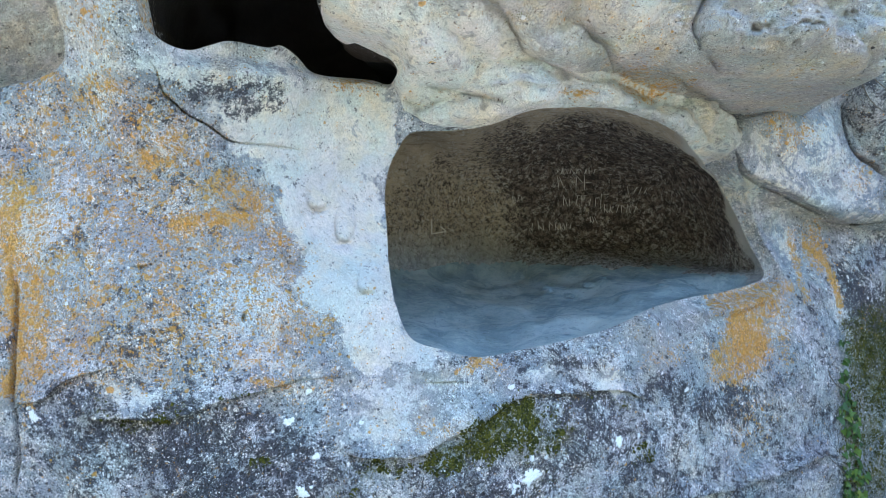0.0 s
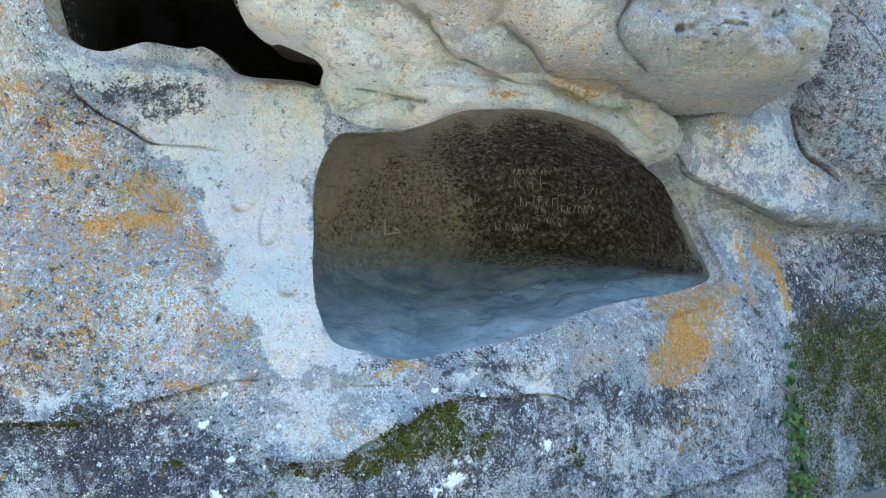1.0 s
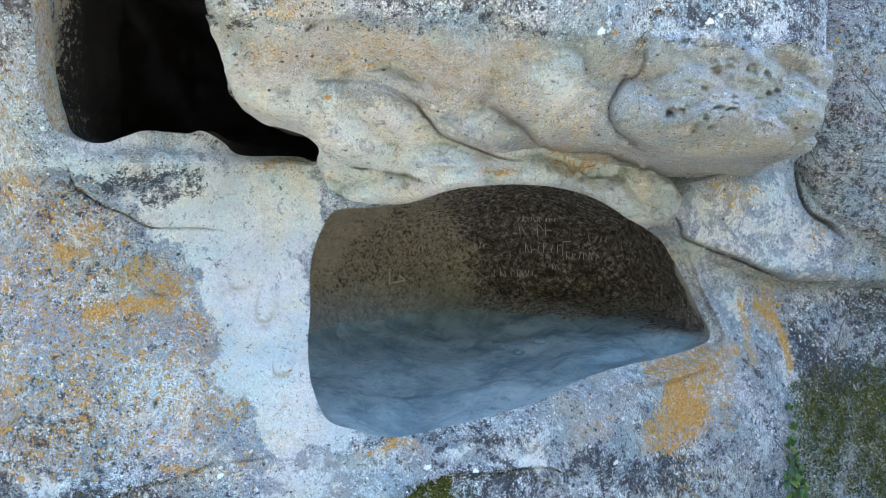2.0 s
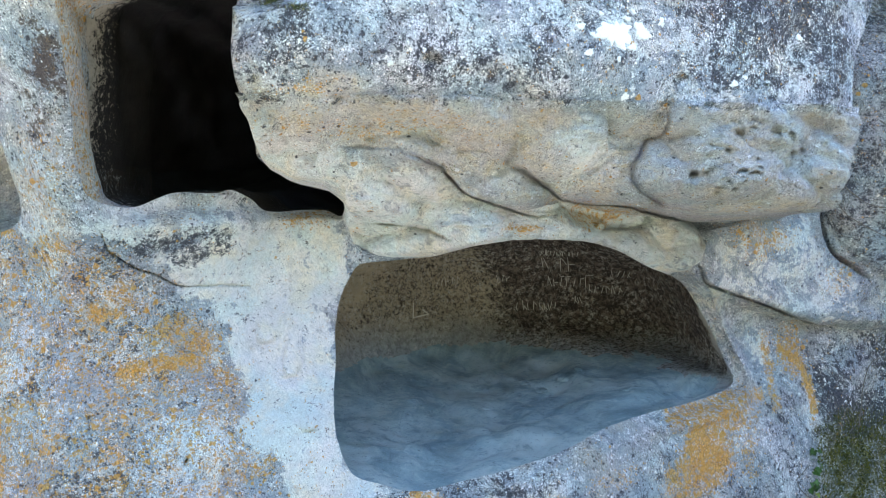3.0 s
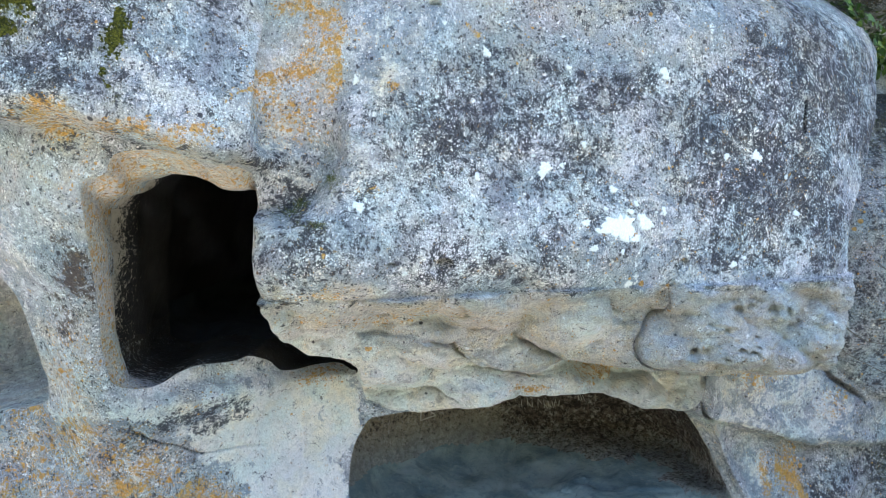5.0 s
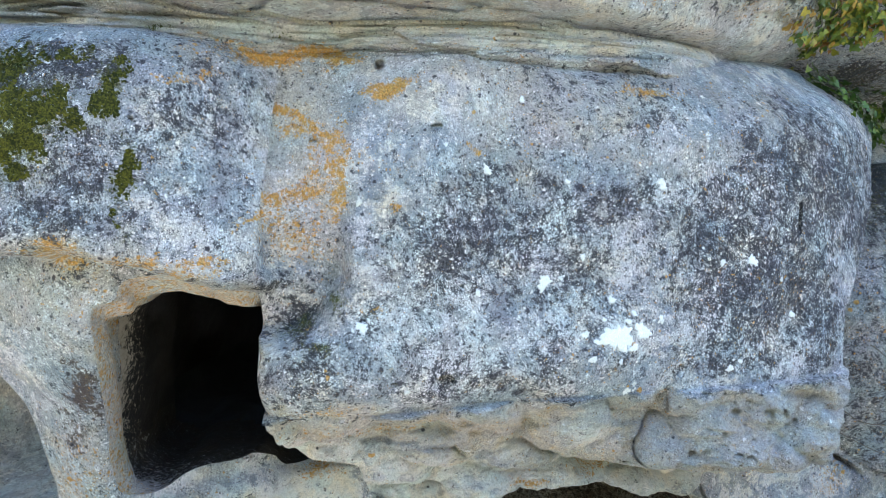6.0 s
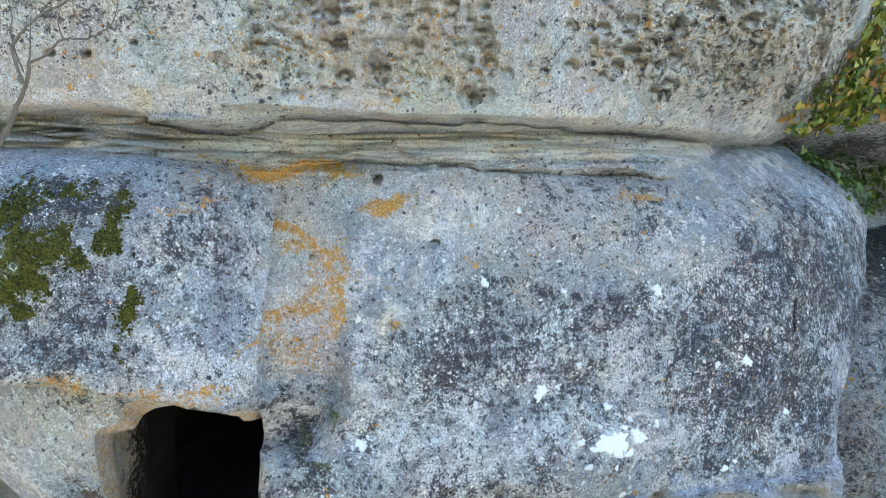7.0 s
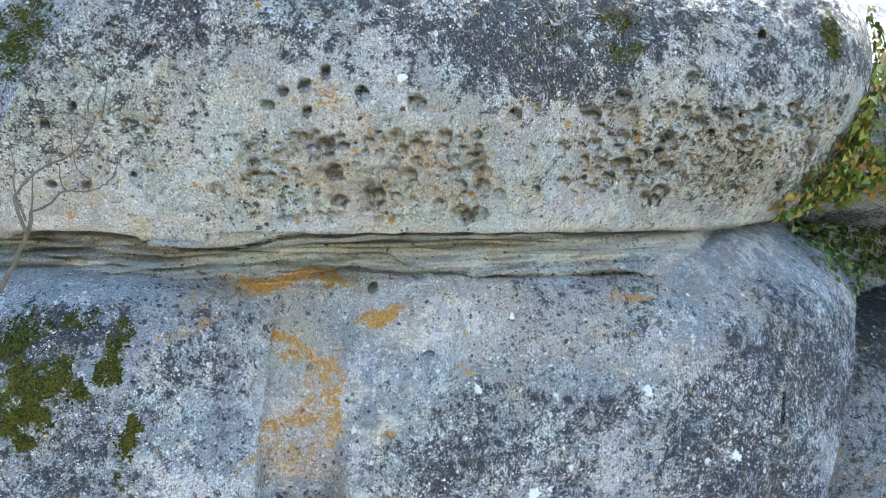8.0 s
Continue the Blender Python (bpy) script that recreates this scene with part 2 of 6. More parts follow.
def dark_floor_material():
    g = Graph("shaded_floor")
    # shade of the room put into the colour, far darker than the niche dust
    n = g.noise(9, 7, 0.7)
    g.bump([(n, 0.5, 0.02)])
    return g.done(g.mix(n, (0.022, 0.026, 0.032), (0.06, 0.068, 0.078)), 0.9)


SHADED_FLOOR = dark_floor_material()

# ---- relief of the cliff: a fine sheet over x and z whose depth is built up from rock masses ----
rng = np.random.RandomState(7)


def spread(stops):
    out = []
    for (a, b, step) in stops:
        out.append(np.linspace(a, b, max(2, int(round((b - a) / step))), endpoint=False))
    out.append(np.array([stops[-1][1]]))
    return np.concatenate(out)


STEP = 0.008
GX = spread([(-6.0, -3.0, 0.15), (-3.0, -2.4, 0.03), (-2.4, -1.7, STEP), (-1.7, 3.1, 0.0058), (3.1, 3.7, STEP), (3.7, 4.6, 0.02), (4.6, 8.0, 0.12)])
GZ = spread([(-0.3, 0.25, 0.04), (0.25, 2.55, STEP), (2.55, 3.65, 0.0055), (3.65, 5.6, STEP), (5.6, 6.9, 0.0055), (6.9, 7.45, STEP), (7.45, 8.4, 0.03)])
X, Z = np.meshgrid(GX, GZ)


TABLES = {}


def value_noise(u, v, seed):
    if seed not in TABLES:
        TABLES[seed] = np.random.RandomState(seed).rand(256, 256)
    table = TABLES[seed]
    iu, iv = np.floor(u).astype(int), np.floor(v).astype(int)
    fu, fv = u - iu, v - iv
    fu, fv = fu * fu * (3 - 2 * fu), fv * fv * (3 - 2 * fv)
    a, b = table[iu & 255, iv & 255], table[(iu + 1) & 255, iv & 255]
    c, d = table[iu & 255, (iv + 1) & 255], table[(iu + 1) & 255, (iv + 1) & 255]
    return (a * (1 - fu) + b * fu) * (1 - fv) + (c * (1 - fu) + d * fu) * fv


def fbm(u, v, size, octaves, seed, stretch=1.0, gain=0.5):
    """Fractal noise about 0, of features of that size in metres."""
    total, amp, norm = 0.0, 1.0, 0.0
    for k in range(octaves):
        f = 2.03 ** k / size
        total = total + amp * (value_noise(u * f / stretch + 17.3 * k, v * f + 9.1 * k, seed + k) - 0.5)
        norm += amp
        amp *= gain
    return 2 * total / norm


def smooth(a, b, x):
    t = np.clip((x - a) / (b - a), 0, 1)
    return t * t * (3 - 2 * t)


def spline_rows(knots, rows, at):
    """Cubic run through rows of values at the knots (first axis), at the given places."""
    knots, rows = np.asarray(knots, float), np.asarray(rows, float)
    slope = np.gradient(rows, knots, axis=0)
    i = np.clip(np.searchsorted(knots, at) - 1, 0, len(knots) - 2)
    h = knots[i + 1] - knots[i]
    t = np.clip((at - knots[i]) / h, 0, 1)
    sh = (-1,) + (1,) * (rows.ndim - 1)
    t, h = t.reshape(sh), h.reshape(sh)
    return ((2 * t ** 3 - 3 * t ** 2 + 1) * rows[i] + (t ** 3 - 2 * t ** 2 + t) * h * slope[i]
            + (3 * t ** 2 - 2 * t ** 3) * rows[i + 1] + (t ** 3 - t ** 2) * h * slope[i + 1])


def mass(xs, stations):
    """The face of a rock mass: depth at the xs for some heights, run smoothly between."""
    zs = [s[0] for s in stations]
    rows = spline_rows(xs, np.array([s[1:] for s in stations]).T, GX)
    return spline_rows(zs, rows.T, GZ)


def polyline_distance(px, pz, pts, closed=False):
    best = np.full(px.shape, 1e9)
    n = len(pts)
    for k in range(n if closed else n - 1):
        (ax, az), (bx, bz) = pts[k], pts[(k + 1) % n]
        dx, dz = bx - ax, bz - az
        t = np.clip(((px - ax) * dx + (pz - az) * dz) / (dx * dx + dz * dz + 1e-12), 0, 1)
        best = np.minimum(best, (px - ax - t * dx) ** 2 + (pz - az - t * dz) ** 2)
    return np.sqrt(best)


def inside(px, pz, pts):
    hit = np.zeros(px.shape, bool)
    n = len(pts)
    for k in range(n):
        (ax, az), (bx, bz) = pts[k], pts[(k + 1) % n]
        if az == bz:
            continue
        cross = ((az > pz) != (bz > pz)) & (px < (bx - ax) * (pz - az) / (bz - az) + ax)
        hit ^= cross
    return hit


def signed(px, pz, pts):
    d = polyline_distance(px, pz, pts, True)
    return np.where(inside(px, pz, pts), d, -d)


def curve_through(pts, per=8, closed=False):
    """A smooth line through a few corners."""
    p = np.asarray(pts, float)
    n = len(p)
    out = []
    for k in range(n if closed else n - 1):
        if closed:
            p0, p1, p2, p3 = p[k - 1], p[k], p[(k + 1) % n], p[(k + 2) % n]
        else:
            p0, p1, p2, p3 = p[max(k - 1, 0)], p[k], p[k + 1], p[min(k + 2, n - 1)]
        for j in range(per):
            t = j / per
            out.append(0.5 * (2 * p1 + (p2 - p0) * t + (2 * p0 - 5 * p1 + 4 * p2 - p3) * t * t + (3 * p1 - p0 - 3 * p2 + p3) * t ** 3))
    if not closed:
        out.append(p[-1])
    return [tuple(q) for q in out]


def window(pts, pad):
    xs, zs = [p[0] for p in pts], [p[1] for p in pts]
    i0, i1 = np.searchsorted(GX, [min(xs) - pad, max(xs) + pad])
    j0, j1 = np.searchsorted(GZ, [min(zs) - pad, max(zs) + pad])
    return slice(j0, j1), slice(i0, i1)


def facets(u, v, size, seed, stretch=1.6, tilt=0.95, bow=0.45):
    """Broken stone: tilted, slightly bowed facets that meet in sharp grooves."""
    rs = np.random.RandomState(seed)
    jx, jz, hh, gx_, gz_ = (rs.rand(128, 128) for _ in range(5))
    a, b = u / (size * stretch), v / size
    ia, ib = np.floor(a).astype(int), np.floor(b).astype(int)
    best = np.full(u.shape, 1e9)
    for da in (-1, 0, 1):
        for db in (-1, 0, 1):
            p, q = (ia + da) & 127, (ib + db) & 127
            du = (a - (ia + da) - jx[p, q]) * stretch
            dv = b - (ib + db) - jz[p, q]
            best = np.minimum(best, 0.35 * hh[p, q] + tilt * ((gx_[p, q] - 0.5) * du + (gz_[p, q] - 0.5) * dv) + bow * (du * du / stretch + dv * dv))
    return best * size


# slow wobble of all outlines
WX = X + 0.035 * fbm(X, Z, 0.30, 4, 11)
WZ = Z + 0.035 * fbm(X, Z, 0.30, 4, 31)

# the back wall: low stations, then the recess beside the brow and the band above
# low stations at x 8.0 swing forward: an unseen flank added to shade the gully
XS = (-6.0, -3.2, -2.3, -1.6, -1.1, -0.5, 0.3, 1.1, 1.9, 2.7, 3.5, 4.6, 8.0)
LOW = [
    (-0.3, 4.2, 3.95, 3.90, 3.84, 3.95, 4.08, 4.26, 4.58, 5.00, 5.45, 5.85, 6.10, 1.5),
    (0.7, 4.2, 3.95, 3.88, 3.82, 3.93, 4.08, 4.32, 4.68, 5.10, 5.55, 6.00, 6.30, 1.5),
    (1.3, 4.2, 3.95, 3.85, 3.80, 3.97, 4.22, 4.47, 4.86, 5.28, 5.72, 6.15, 6.50, 1.5),
    (2.0, 4.3, 4.10, 4.02, 4.00, 4.20, 4.42, 4.75, 5.20, 5.75, 6.12, 6.42, 6.70, 1.5),
    (2.7, 4.4, 4.30, 4.20, 4.12, 4.40, 4.68, 5.00, 5.35, 5.80, 6.15, 6.50, 6.75, 1.5),
]
HIGH = [
    (3.1, 4.4, 4.35, 4.20, 3.98, 4.20, 4.62, 5.10, 5.50, 5.90, 6.20, 6.42, 6.60, 1.5),
    (3.7, 4.4, 4.30, 4.10, 3.80, 3.90, 4.35, 4.90, 5.30, 5.70, 6.10, 6.20, 6.50, 2.0),
    (4.3, 4.4, 4.10, 3.80, 3.58, 3.66, 4.04, 4.50, 5.00, 5.50, 6.00, 6.40, 6.90, 3.0),
    (5.0, 4.2, 3.90, 3.70, 3.60, 3.80, 3.98, 4.06, 4.90, 5.30, 6.00, 7.00, 7.60, 8.5),
    (5.9, 4.0, 3.85, 3.80, 3.79, 3.84, 4.26, 4.34, 4.60, 5.05, 6.30, 7.30, 7.90, 9.0),
    (6.6, 4.2, 4.00, 3.95, 3.95, 4.05, 4.50, 4.70, 5.00, 6.00, 7.00, 7.80, 8.30, 9.5),
    (7.4, 4.4, 4.40, 4.40, 4.40, 4.50, 4.90, 5.10, 5.40, 6.40, 7.60, 8.40, 8.90, 9.8),
    (8.4, 5.0, 5.00, 5.00, 5.00, 5.20, 6.00, 8.00, 8.50, 9.00, 9.50, 9.80, 10.0, 10.5),
]
back = mass(XS, LOW + HIGH)

middle = mass((-6, -0.8, 0.0, 0.6, 1.2, 1.8, 2.4, 2.9, 3.4, 3.8, 8), [
    (-0.3, 4.9, 4.9, 4.9, 5.0, 5.2, 5.6, 5.8, 6.1, 6.6, 7.2, 9),
    (3.0, 4.7, 4.70, 4.70, 4.78, 4.95, 5.25, 5.35, 5.50, 6.2, 7.0, 9),
    (3.12, 4.55, 4.55, 4.58, 4.70, 4.86, 4.86, 4.92, 5.10, 5.9, 6.8, 9),
    (3.22, 4.4, 4.42, 4.50, 4.62, 4.74, 4.62, 4.74, 5.00, 5.7, 6.6, 9),
    (3.5, 4.1, 4.05, 4.25, 4.42, 4.55, 4.56, 4.72, 4.98, 5.6, 6.5, 9),
    (3.8, 3.8, 3.80, 3.84, 4.12, 4.28, 4.50, 4.72, 5.00, 5.6, 6.5, 9),
    (4.4, 3.8, 3.80, 3.88, 4.12, 4.32, 4.55, 4.78, 5.05, 5.65, 6.5, 9),
    (5.0, 4.1, 4.10, 4.03, 4.20, 4.40, 4.62, 4.85, 5.20, 5.75, 6.4, 9),
    (5.5, 4.1, 4.10, 4.11, 4.32, 4.50, 4.75, 5.05, 5.45, 6.0, 6.6, 9),
    (5.8, 4.4, 4.40, 4.34, 4.45, 4.64, 5.00, 5.45, 5.95, 6.5, 7.2, 9),
])
brow = mass((-6, -3.2, -1.9, -1.4, -1.0, -0.65, 8), [
    (-0.3, 4, 3.6, 3.4, 3.4, 3.5, 3.7, 8), (4.5, 3.6, 3.30, 3.18, 3.18, 3.34, 3.55, 4.2), (5.0, 3.6, 3.20, 3.18, 3.28, 3.45, 3.74, 4.2),
    (5.5, 3.6, 3.30, 3.28, 3.35, 3.56, 3.96, 4.4), (5.9, 3.8, 3.60, 3.60, 3.68, 3.82, 4.02, 8), (8.4, 9, 9, 9, 9, 9, 9, 9)])
upper = mass((-6, -2.6, -1.4, -0.6, 0.2, 0.8, 1.4, 2.0, 2.5, 3.0, 3.5, 8), [
    (-0.3, 5, 5, 5, 5, 5, 5, 5, 5, 5.5, 6, 7, 10),
    (6.05, 3.8, 3.62, 3.68, 3.75, 4.00, 4.15, 4.50, 4.95, 5.40, 5.90, 6.5, 10),
    (6.5, 3.6, 3.42, 3.50, 3.60, 3.70, 3.98, 4.36, 4.50, 4.78, 5.40, 6.2, 10),
    (6.9, 3.5, 3.26, 3.32, 3.50, 3.60, 3.90, 4.22, 4.40, 4.58, 5.00, 5.9, 10),
    (7.3, 3.6, 3.40, 3.42, 3.56, 3.72, 4.02, 4.32, 4.52, 4.72, 5.08, 5.9, 10),
    (7.7, 4.2, 3.95, 3.90, 3.98, 4.15, 4.45, 4.75, 4.95, 5.15, 5.50, 6.3, 10),
    (8.4, 6.5, 6.5, 6.5, 6.5, 6.8, 7.0, 7.2, 7.4, 7.6, 8.0, 8.5, 10)])

MIDDLE_EDGE = [(-0.24, 5.72), (-0.22, 4.50), (-0.36, 4.28), (-0.52, 4.22), (-0.68, 4.22), (-0.69, 3.40), (-0.54, 3.30), (-0.38, 3.28),
               (-0.27, 3.17), (-0.24, 3.05), (0.3, 3.02), (0.9, 3.08), (1.15, 3.16), (1.55, 3.08), (2.0, 3.02), (2.85, 3.03), (2.98, 3.2),
               (3.08, 4.1), (3.35, 4.5), (3.58, 5.0), (3.70, 5.35), (3.52, 5.6), (3.05, 5.86), (2.3, 5.86), (1.7, 5.72), (1.0, 5.72), (0.2, 5.78)]
BROW_EDGE = [(-5.5, 4.9), (-1.95, 4.78), (-1.4, 4.74), (-1.12, 4.675), (-0.92, 4.59), (-0.72, 4.53), (-0.62, 4.53), (-0.57, 4.6), (-0.57, 5.45), (-0.64, 5.64),
             (-0.86, 5.76), (-1.3, 5.84), (-1.9, 5.86), (-5.5, 5.9)]
UPPER_EDGE = [(-5.5, 6.09), (-1.4, 6.08), (-1.02, 5.99), (-0.78, 5.99), (-0.4, 6.04), (0.8, 6.03), (1.5, 6.01), (2.07, 5.97), (2.5, 5.96), (2.83, 5.97),
              (2.98, 6.06), (3.16, 6.2), (3.34, 6.4), (3.45, 6.65), (3.50, 7.0), (3.44, 7.35), (3.2, 7.62), (2.9, 8.0), (2.0, 8.5),
              (-1.0, 8.5), (-1.12, 7.6), (-1.28, 7.21), (-1.38, 7.06), (-1.52, 6.88), (-1.72, 6.64), (-2.1, 6.42), (-2.5, 6.25), (-5.5, 6.2)]


def edged(face, edge, radius, steep=1.0):
    """A rock mass that rounds away along its edge over that radius and falls behind the rest outside."""
    d = signed(WX, WZ, edge)
    q = np.maximum(0, radius - d) / radius
    return face + steep * radius * q ** 2, d


def slab(edge, push, width, wobble=True, top=0):
    """Push a slab of that outline forward, with a rounded border; it fades out over the height of top."""
    s = window(edge, 0.3)
    d = signed(WX[s] if wobble else X[s], WZ[s] if wobble else Z[s], edge)
    fade = 1 - smooth(top - 0.3, top + 0.6, Z[s]) if top else 1
    Y[s] -= push * fade * smooth(-0.25 * width, width, d)


def crack(line, depth, width, smoothed=True):
    line = curve_through(line, 5) if smoothed else line
    s = window(line, 6 * width + 0.08)
    d = polyline_distance(X[s] + 0.018 * fbm(X[s], Z[s], 0.10, 3, 51), Z[s] + 0.018 * fbm(X[s], Z[s], 0.10, 3, 71), line)
    tips = np.minimum(np.hypot(X[s] - line[0][0], Z[s] - line[0][1]), np.hypot(X[s] - line[-1][0], Z[s] - line[-1][1]))
    taper = (0.45 + 1.0 * np.abs(fbm(X[s], Z[s], 0.22, 2, 91))) * (0.15 + 0.85 * smooth(0.0, 0.16, tips))
    Y[s] += 1.5 * depth * taper * np.exp(-(d / (1.15 * width)) ** 4) + 0.08 * depth * np.exp(-(d / (3.0 * width)) ** 2)


def pit(x, z, r, depth, tall=1.0):
    """A weathered pit with a sharp upper brim and a softer foot."""
    s = window([(x - 2 * r, z - 2.4 * r * tall), (x + 2 * r, z + 2 * r * tall)], 0.0)
    u = (X[s] - x) / r + 0.35 * fbm(X[s], Z[s], 1.6 * r, 2, 61)
    v = (Z[s] - z) / (r * tall) + 0.35 * fbm(X[s], Z[s], 1.6 * r, 2, 63)
    v = np.where(v > 0, v, v * 0.7)
    q = np.sqrt(u * u + v * v)
    scoop = np.clip((v + 1) / 2, 0, 1) ** 1.3
    Y[s] += depth * (1 - smooth(0.84, 1.0, q)) * (0.12 + 0.88 * scoop)


def ledge(line, out, tall, under):
    """A shelf that swells out above the line and is undercut below it."""
    line = curve_through(line, 6)
    s = window(line, 0.4)
    xs, zs = np.array([p[0] for p in line]), np.array([p[1] for p in line])
    h = Z[s] - np.interp(X[s], xs, zs) + 0.03 * fbm(X[s], Z[s], 0.15, 4, 951)
    ends = smooth(xs[0] - 0.05, xs[0] + 0.15, X[s]) * (1 - smooth(xs[-1] - 0.15, xs[-1] + 0.05, X[s]))
    Y[s] += ends * (-out * smooth(-0.004, 0.005, h) * (1 - smooth(0.0, tall, h)) + under * (1 - smooth(-0.006, 0.002, h)) * np.exp(np.minimum(h, 0) / 0.06))


middle, d_middle = edged(middle, MIDDLE_EDGE, 0.09, 1.3)
brow, d_brow = edged(brow, BROW_EDGE, 0.05, 1.1)
keep = WX, WZ
WX, WZ = X + 0.4 * (WX - X), Z + 0.4 * (WZ - Z)
upper, d_upper = edged(upper, UPPER_EDGE, 0.045, 1.6)
WX, WZ = keep

LIP_EDGE = [(-0.30, 3.10), (-0.26, 2.86), (-0.15, 2.745), (0.3, 2.76), (0.55, 2.84), (0.95, 2.89), (1.3, 2.86), (1.75, 2.68), (2.0, 2.60), (2.22, 2.66),
            (2.28, 2.80), (2.2, 2.92), (1.9, 3.10), (1.4, 3.2), (1.0, 3.2), (0.4, 3.2), (-0.1, 3.22)]
lip = mass((-6, -0.3, 0.1, 0.6, 1.0, 1.5, 2.1, 2.6, 8), [
    (-0.3, 4.9, 4.9, 4.9, 4.85, 5.0, 5.3, 5.7, 6, 9), (2.85, 4.8, 4.80, 4.84, 4.80, 4.90, 5.18, 5.56, 5.9, 9),
    (3.1, 4.7, 4.66, 4.68, 4.76, 4.92, 5.22, 5.62, 6, 9), (8.4, 6, 6, 6, 6, 6, 6, 7, 7, 9)])
lip, d_lip = edged(lip, LIP_EDGE, 0.06, 1.3)
SPUR_EDGE = [(2.10, 2.58), (2.3, 2.44), (2.7, 2.28), (3.1, 2.16), (3.7, 2.05), (4.6, 2.0), (5.2, 2.3), (4.2, 2.42), (3.75, 2.62), (3.55, 2.85), (3.52, 3.1), (3.0, 3.15), (2.4, 3.08), (2.2, 2.85)]
spur = mass((-6, 2.1, 2.7, 3.3, 3.9, 4.6, 8), [(-0.3, 5, 5.6, 5.95, 6.2, 6.5, 6.7, 7), (2.3, 5, 5.62, 5.92, 6.15, 6.4, 6.6, 7), (2.75, 5, 5.62, 5.9, 6.25, 6.5, 6.7, 7), (3.1, 5, 5.6, 5.95, 6.4, 6.8, 7, 7), (8.4, 6, 6, 7, 7, 7, 7, 7)])
spur, d_spur = edged(spur, SPUR_EDGE, 0.10, 1.0)
gully = mass((-6, 3.0, 3.5, 4.2, 5, 8), [(-0.3, 7, 6.6, 6.5, 6.5, 6.4, 6), (2.2, 7, 6.7, 6.5, 6.35, 6.3, 6), (3.0, 7, 6.6, 6.25, 6.2, 6.2, 6), (3.6, 7, 6.6, 6.15, 6.2, 6.2, 6),
                                            (4.4, 7, 6.9, 6.35, 6.4, 6.4, 6.2), (5.0, 8, 7.6, 7.1, 6.9, 6.8, 6.5), (8.4, 11, 11, 11, 11, 11, 11)])
GULLY_EDGE = [(3.42, 3.25), (3.45, 2.85), (3.62, 2.62), (3.85, 2.45), (4.3, 2.32), (7, 2.2), (7.9, 5.0), (3.3, 5.0), (3.25, 4.2)]
gully, d_gully = edged(gully, GULLY_EDGE, 0.10, 1.1)

bank = mass((-6, 2.4, 3.2, 4.0, 5.0, 8), [(-0.3, 9, 9, 8, 8, 8, 8), (6.0, 9, 6.4, 6.45, 6.35, 6.3, 6.0), (6.4, 9, 6.1, 6.12, 6.1, 6.0, 5.8), (7.0, 9, 6.2, 6.15, 6.15, 6.1, 6.0), (7.4, 9, 6.5, 6.4, 6.4, 6.4, 6.3), (8.4, 9, 9, 8, 8, 8, 8)])
bank, d_bank = edged(bank, [(2.5, 6.10), (3.1, 6.02), (3.6, 6.0), (4.2, 5.97), (5.2, 6.0), (7.9, 6.0), (7.9, 7.5), (4.4, 7.30), (3.8, 7.28), (3.4, 7.40), (2.6, 7.6)], 0.14, 1.2)
# the pillar leans back and its top lies back as a deep sill
beside = smooth(-1.62, -1.30, X) * (1 - smooth(-0.42, -0.15, X)) * (1 - smooth(3.30, 3.45, Z))
back = back + beside * ((0.06 + 0.14 * smooth(-1.3, -0.7, X)) * smooth(1.75, 2.15, Z) + (0.22 + 0.10 * smooth(-1.0, -0.6, X)) * smooth(3.02, 3.16, Z))
stack = np.stack([back, middle, brow, upper, lip, spur, gully, bank])
ZONE = np.argmin(stack, axis=0)
K = 0.018
low = stack.min(axis=0)
Y = low - K * np.log(np.exp(-(stack - low) / K).sum(axis=0))

# thin bedding between the blocks
band = smooth(5.70, 5.80, Z) * (1 - smooth(6.04, 6.10, Z)) * (1 - smooth(1.9, 2.5, X)) * (ZONE == 0)
bed = Z + 0.03 * fbm(X, Z, 0.8, 3, 81) + 0.02 * X * (X < 0)
Y += band * (0.075 * fbm(X, bed, 0.05, 4, 83, 9.0) + 0.02 * smooth(0.0, 0.25, fbm(X, bed, 0.03, 2, 87, 14.0)))

# torn, bedded stone on the undersides
torn = np.where((ZONE == 4) | ((ZONE == 1) & (Z < 3.75)), 1.0, 0.0)
torn = torn * smooth(-0.02, 0.06, np.maximum(d_lip, d_middle))
fu, fv = X + 0.05 * fbm(X, Z, 0.25, 3, 341), Z + 0.05 * fbm(X, Z, 0.25, 3, 351)
Y += torn * (1.7 * (facets(fu, fv, 0.21, 361) - 0.06) + 1.1 * (facets(fu, fv, 0.07, 371) - 0.02) + 0.05 * np.abs(fbm(X, Z, 0.07, 4, 321, 2.0)) + 0.014 * fbm(X, Z, 0.03, 3, 327))
rough = np.where(ZONE == 5, 1.0, 0.0) + np.where(ZONE == 6, 1.0, 0.0) + np.where((ZONE == 0) & (Z < 1.3), 0.35, 0.0)
Y += rough * (0.45 * (facets(fu, fv, 0.24, 381) - 0.07) + 0.30 * (facets(fu, fv, 0.07, 391) - 0.02))

# bedded roughness of the raw faces
raw_face = np.where(ZONE == 1, 1.0, 0.0) * (1 - smooth(3.65, 3.85, Z + 0.12 * fbm(X, Z, 0.4, 3, 421)))
Y += raw_face * (0.026 * np.abs(fbm(X, Z, 0.09, 4, 431, 3.0)) + 0.018 * fbm(X, Z, 0.035, 3, 441, 2.2))

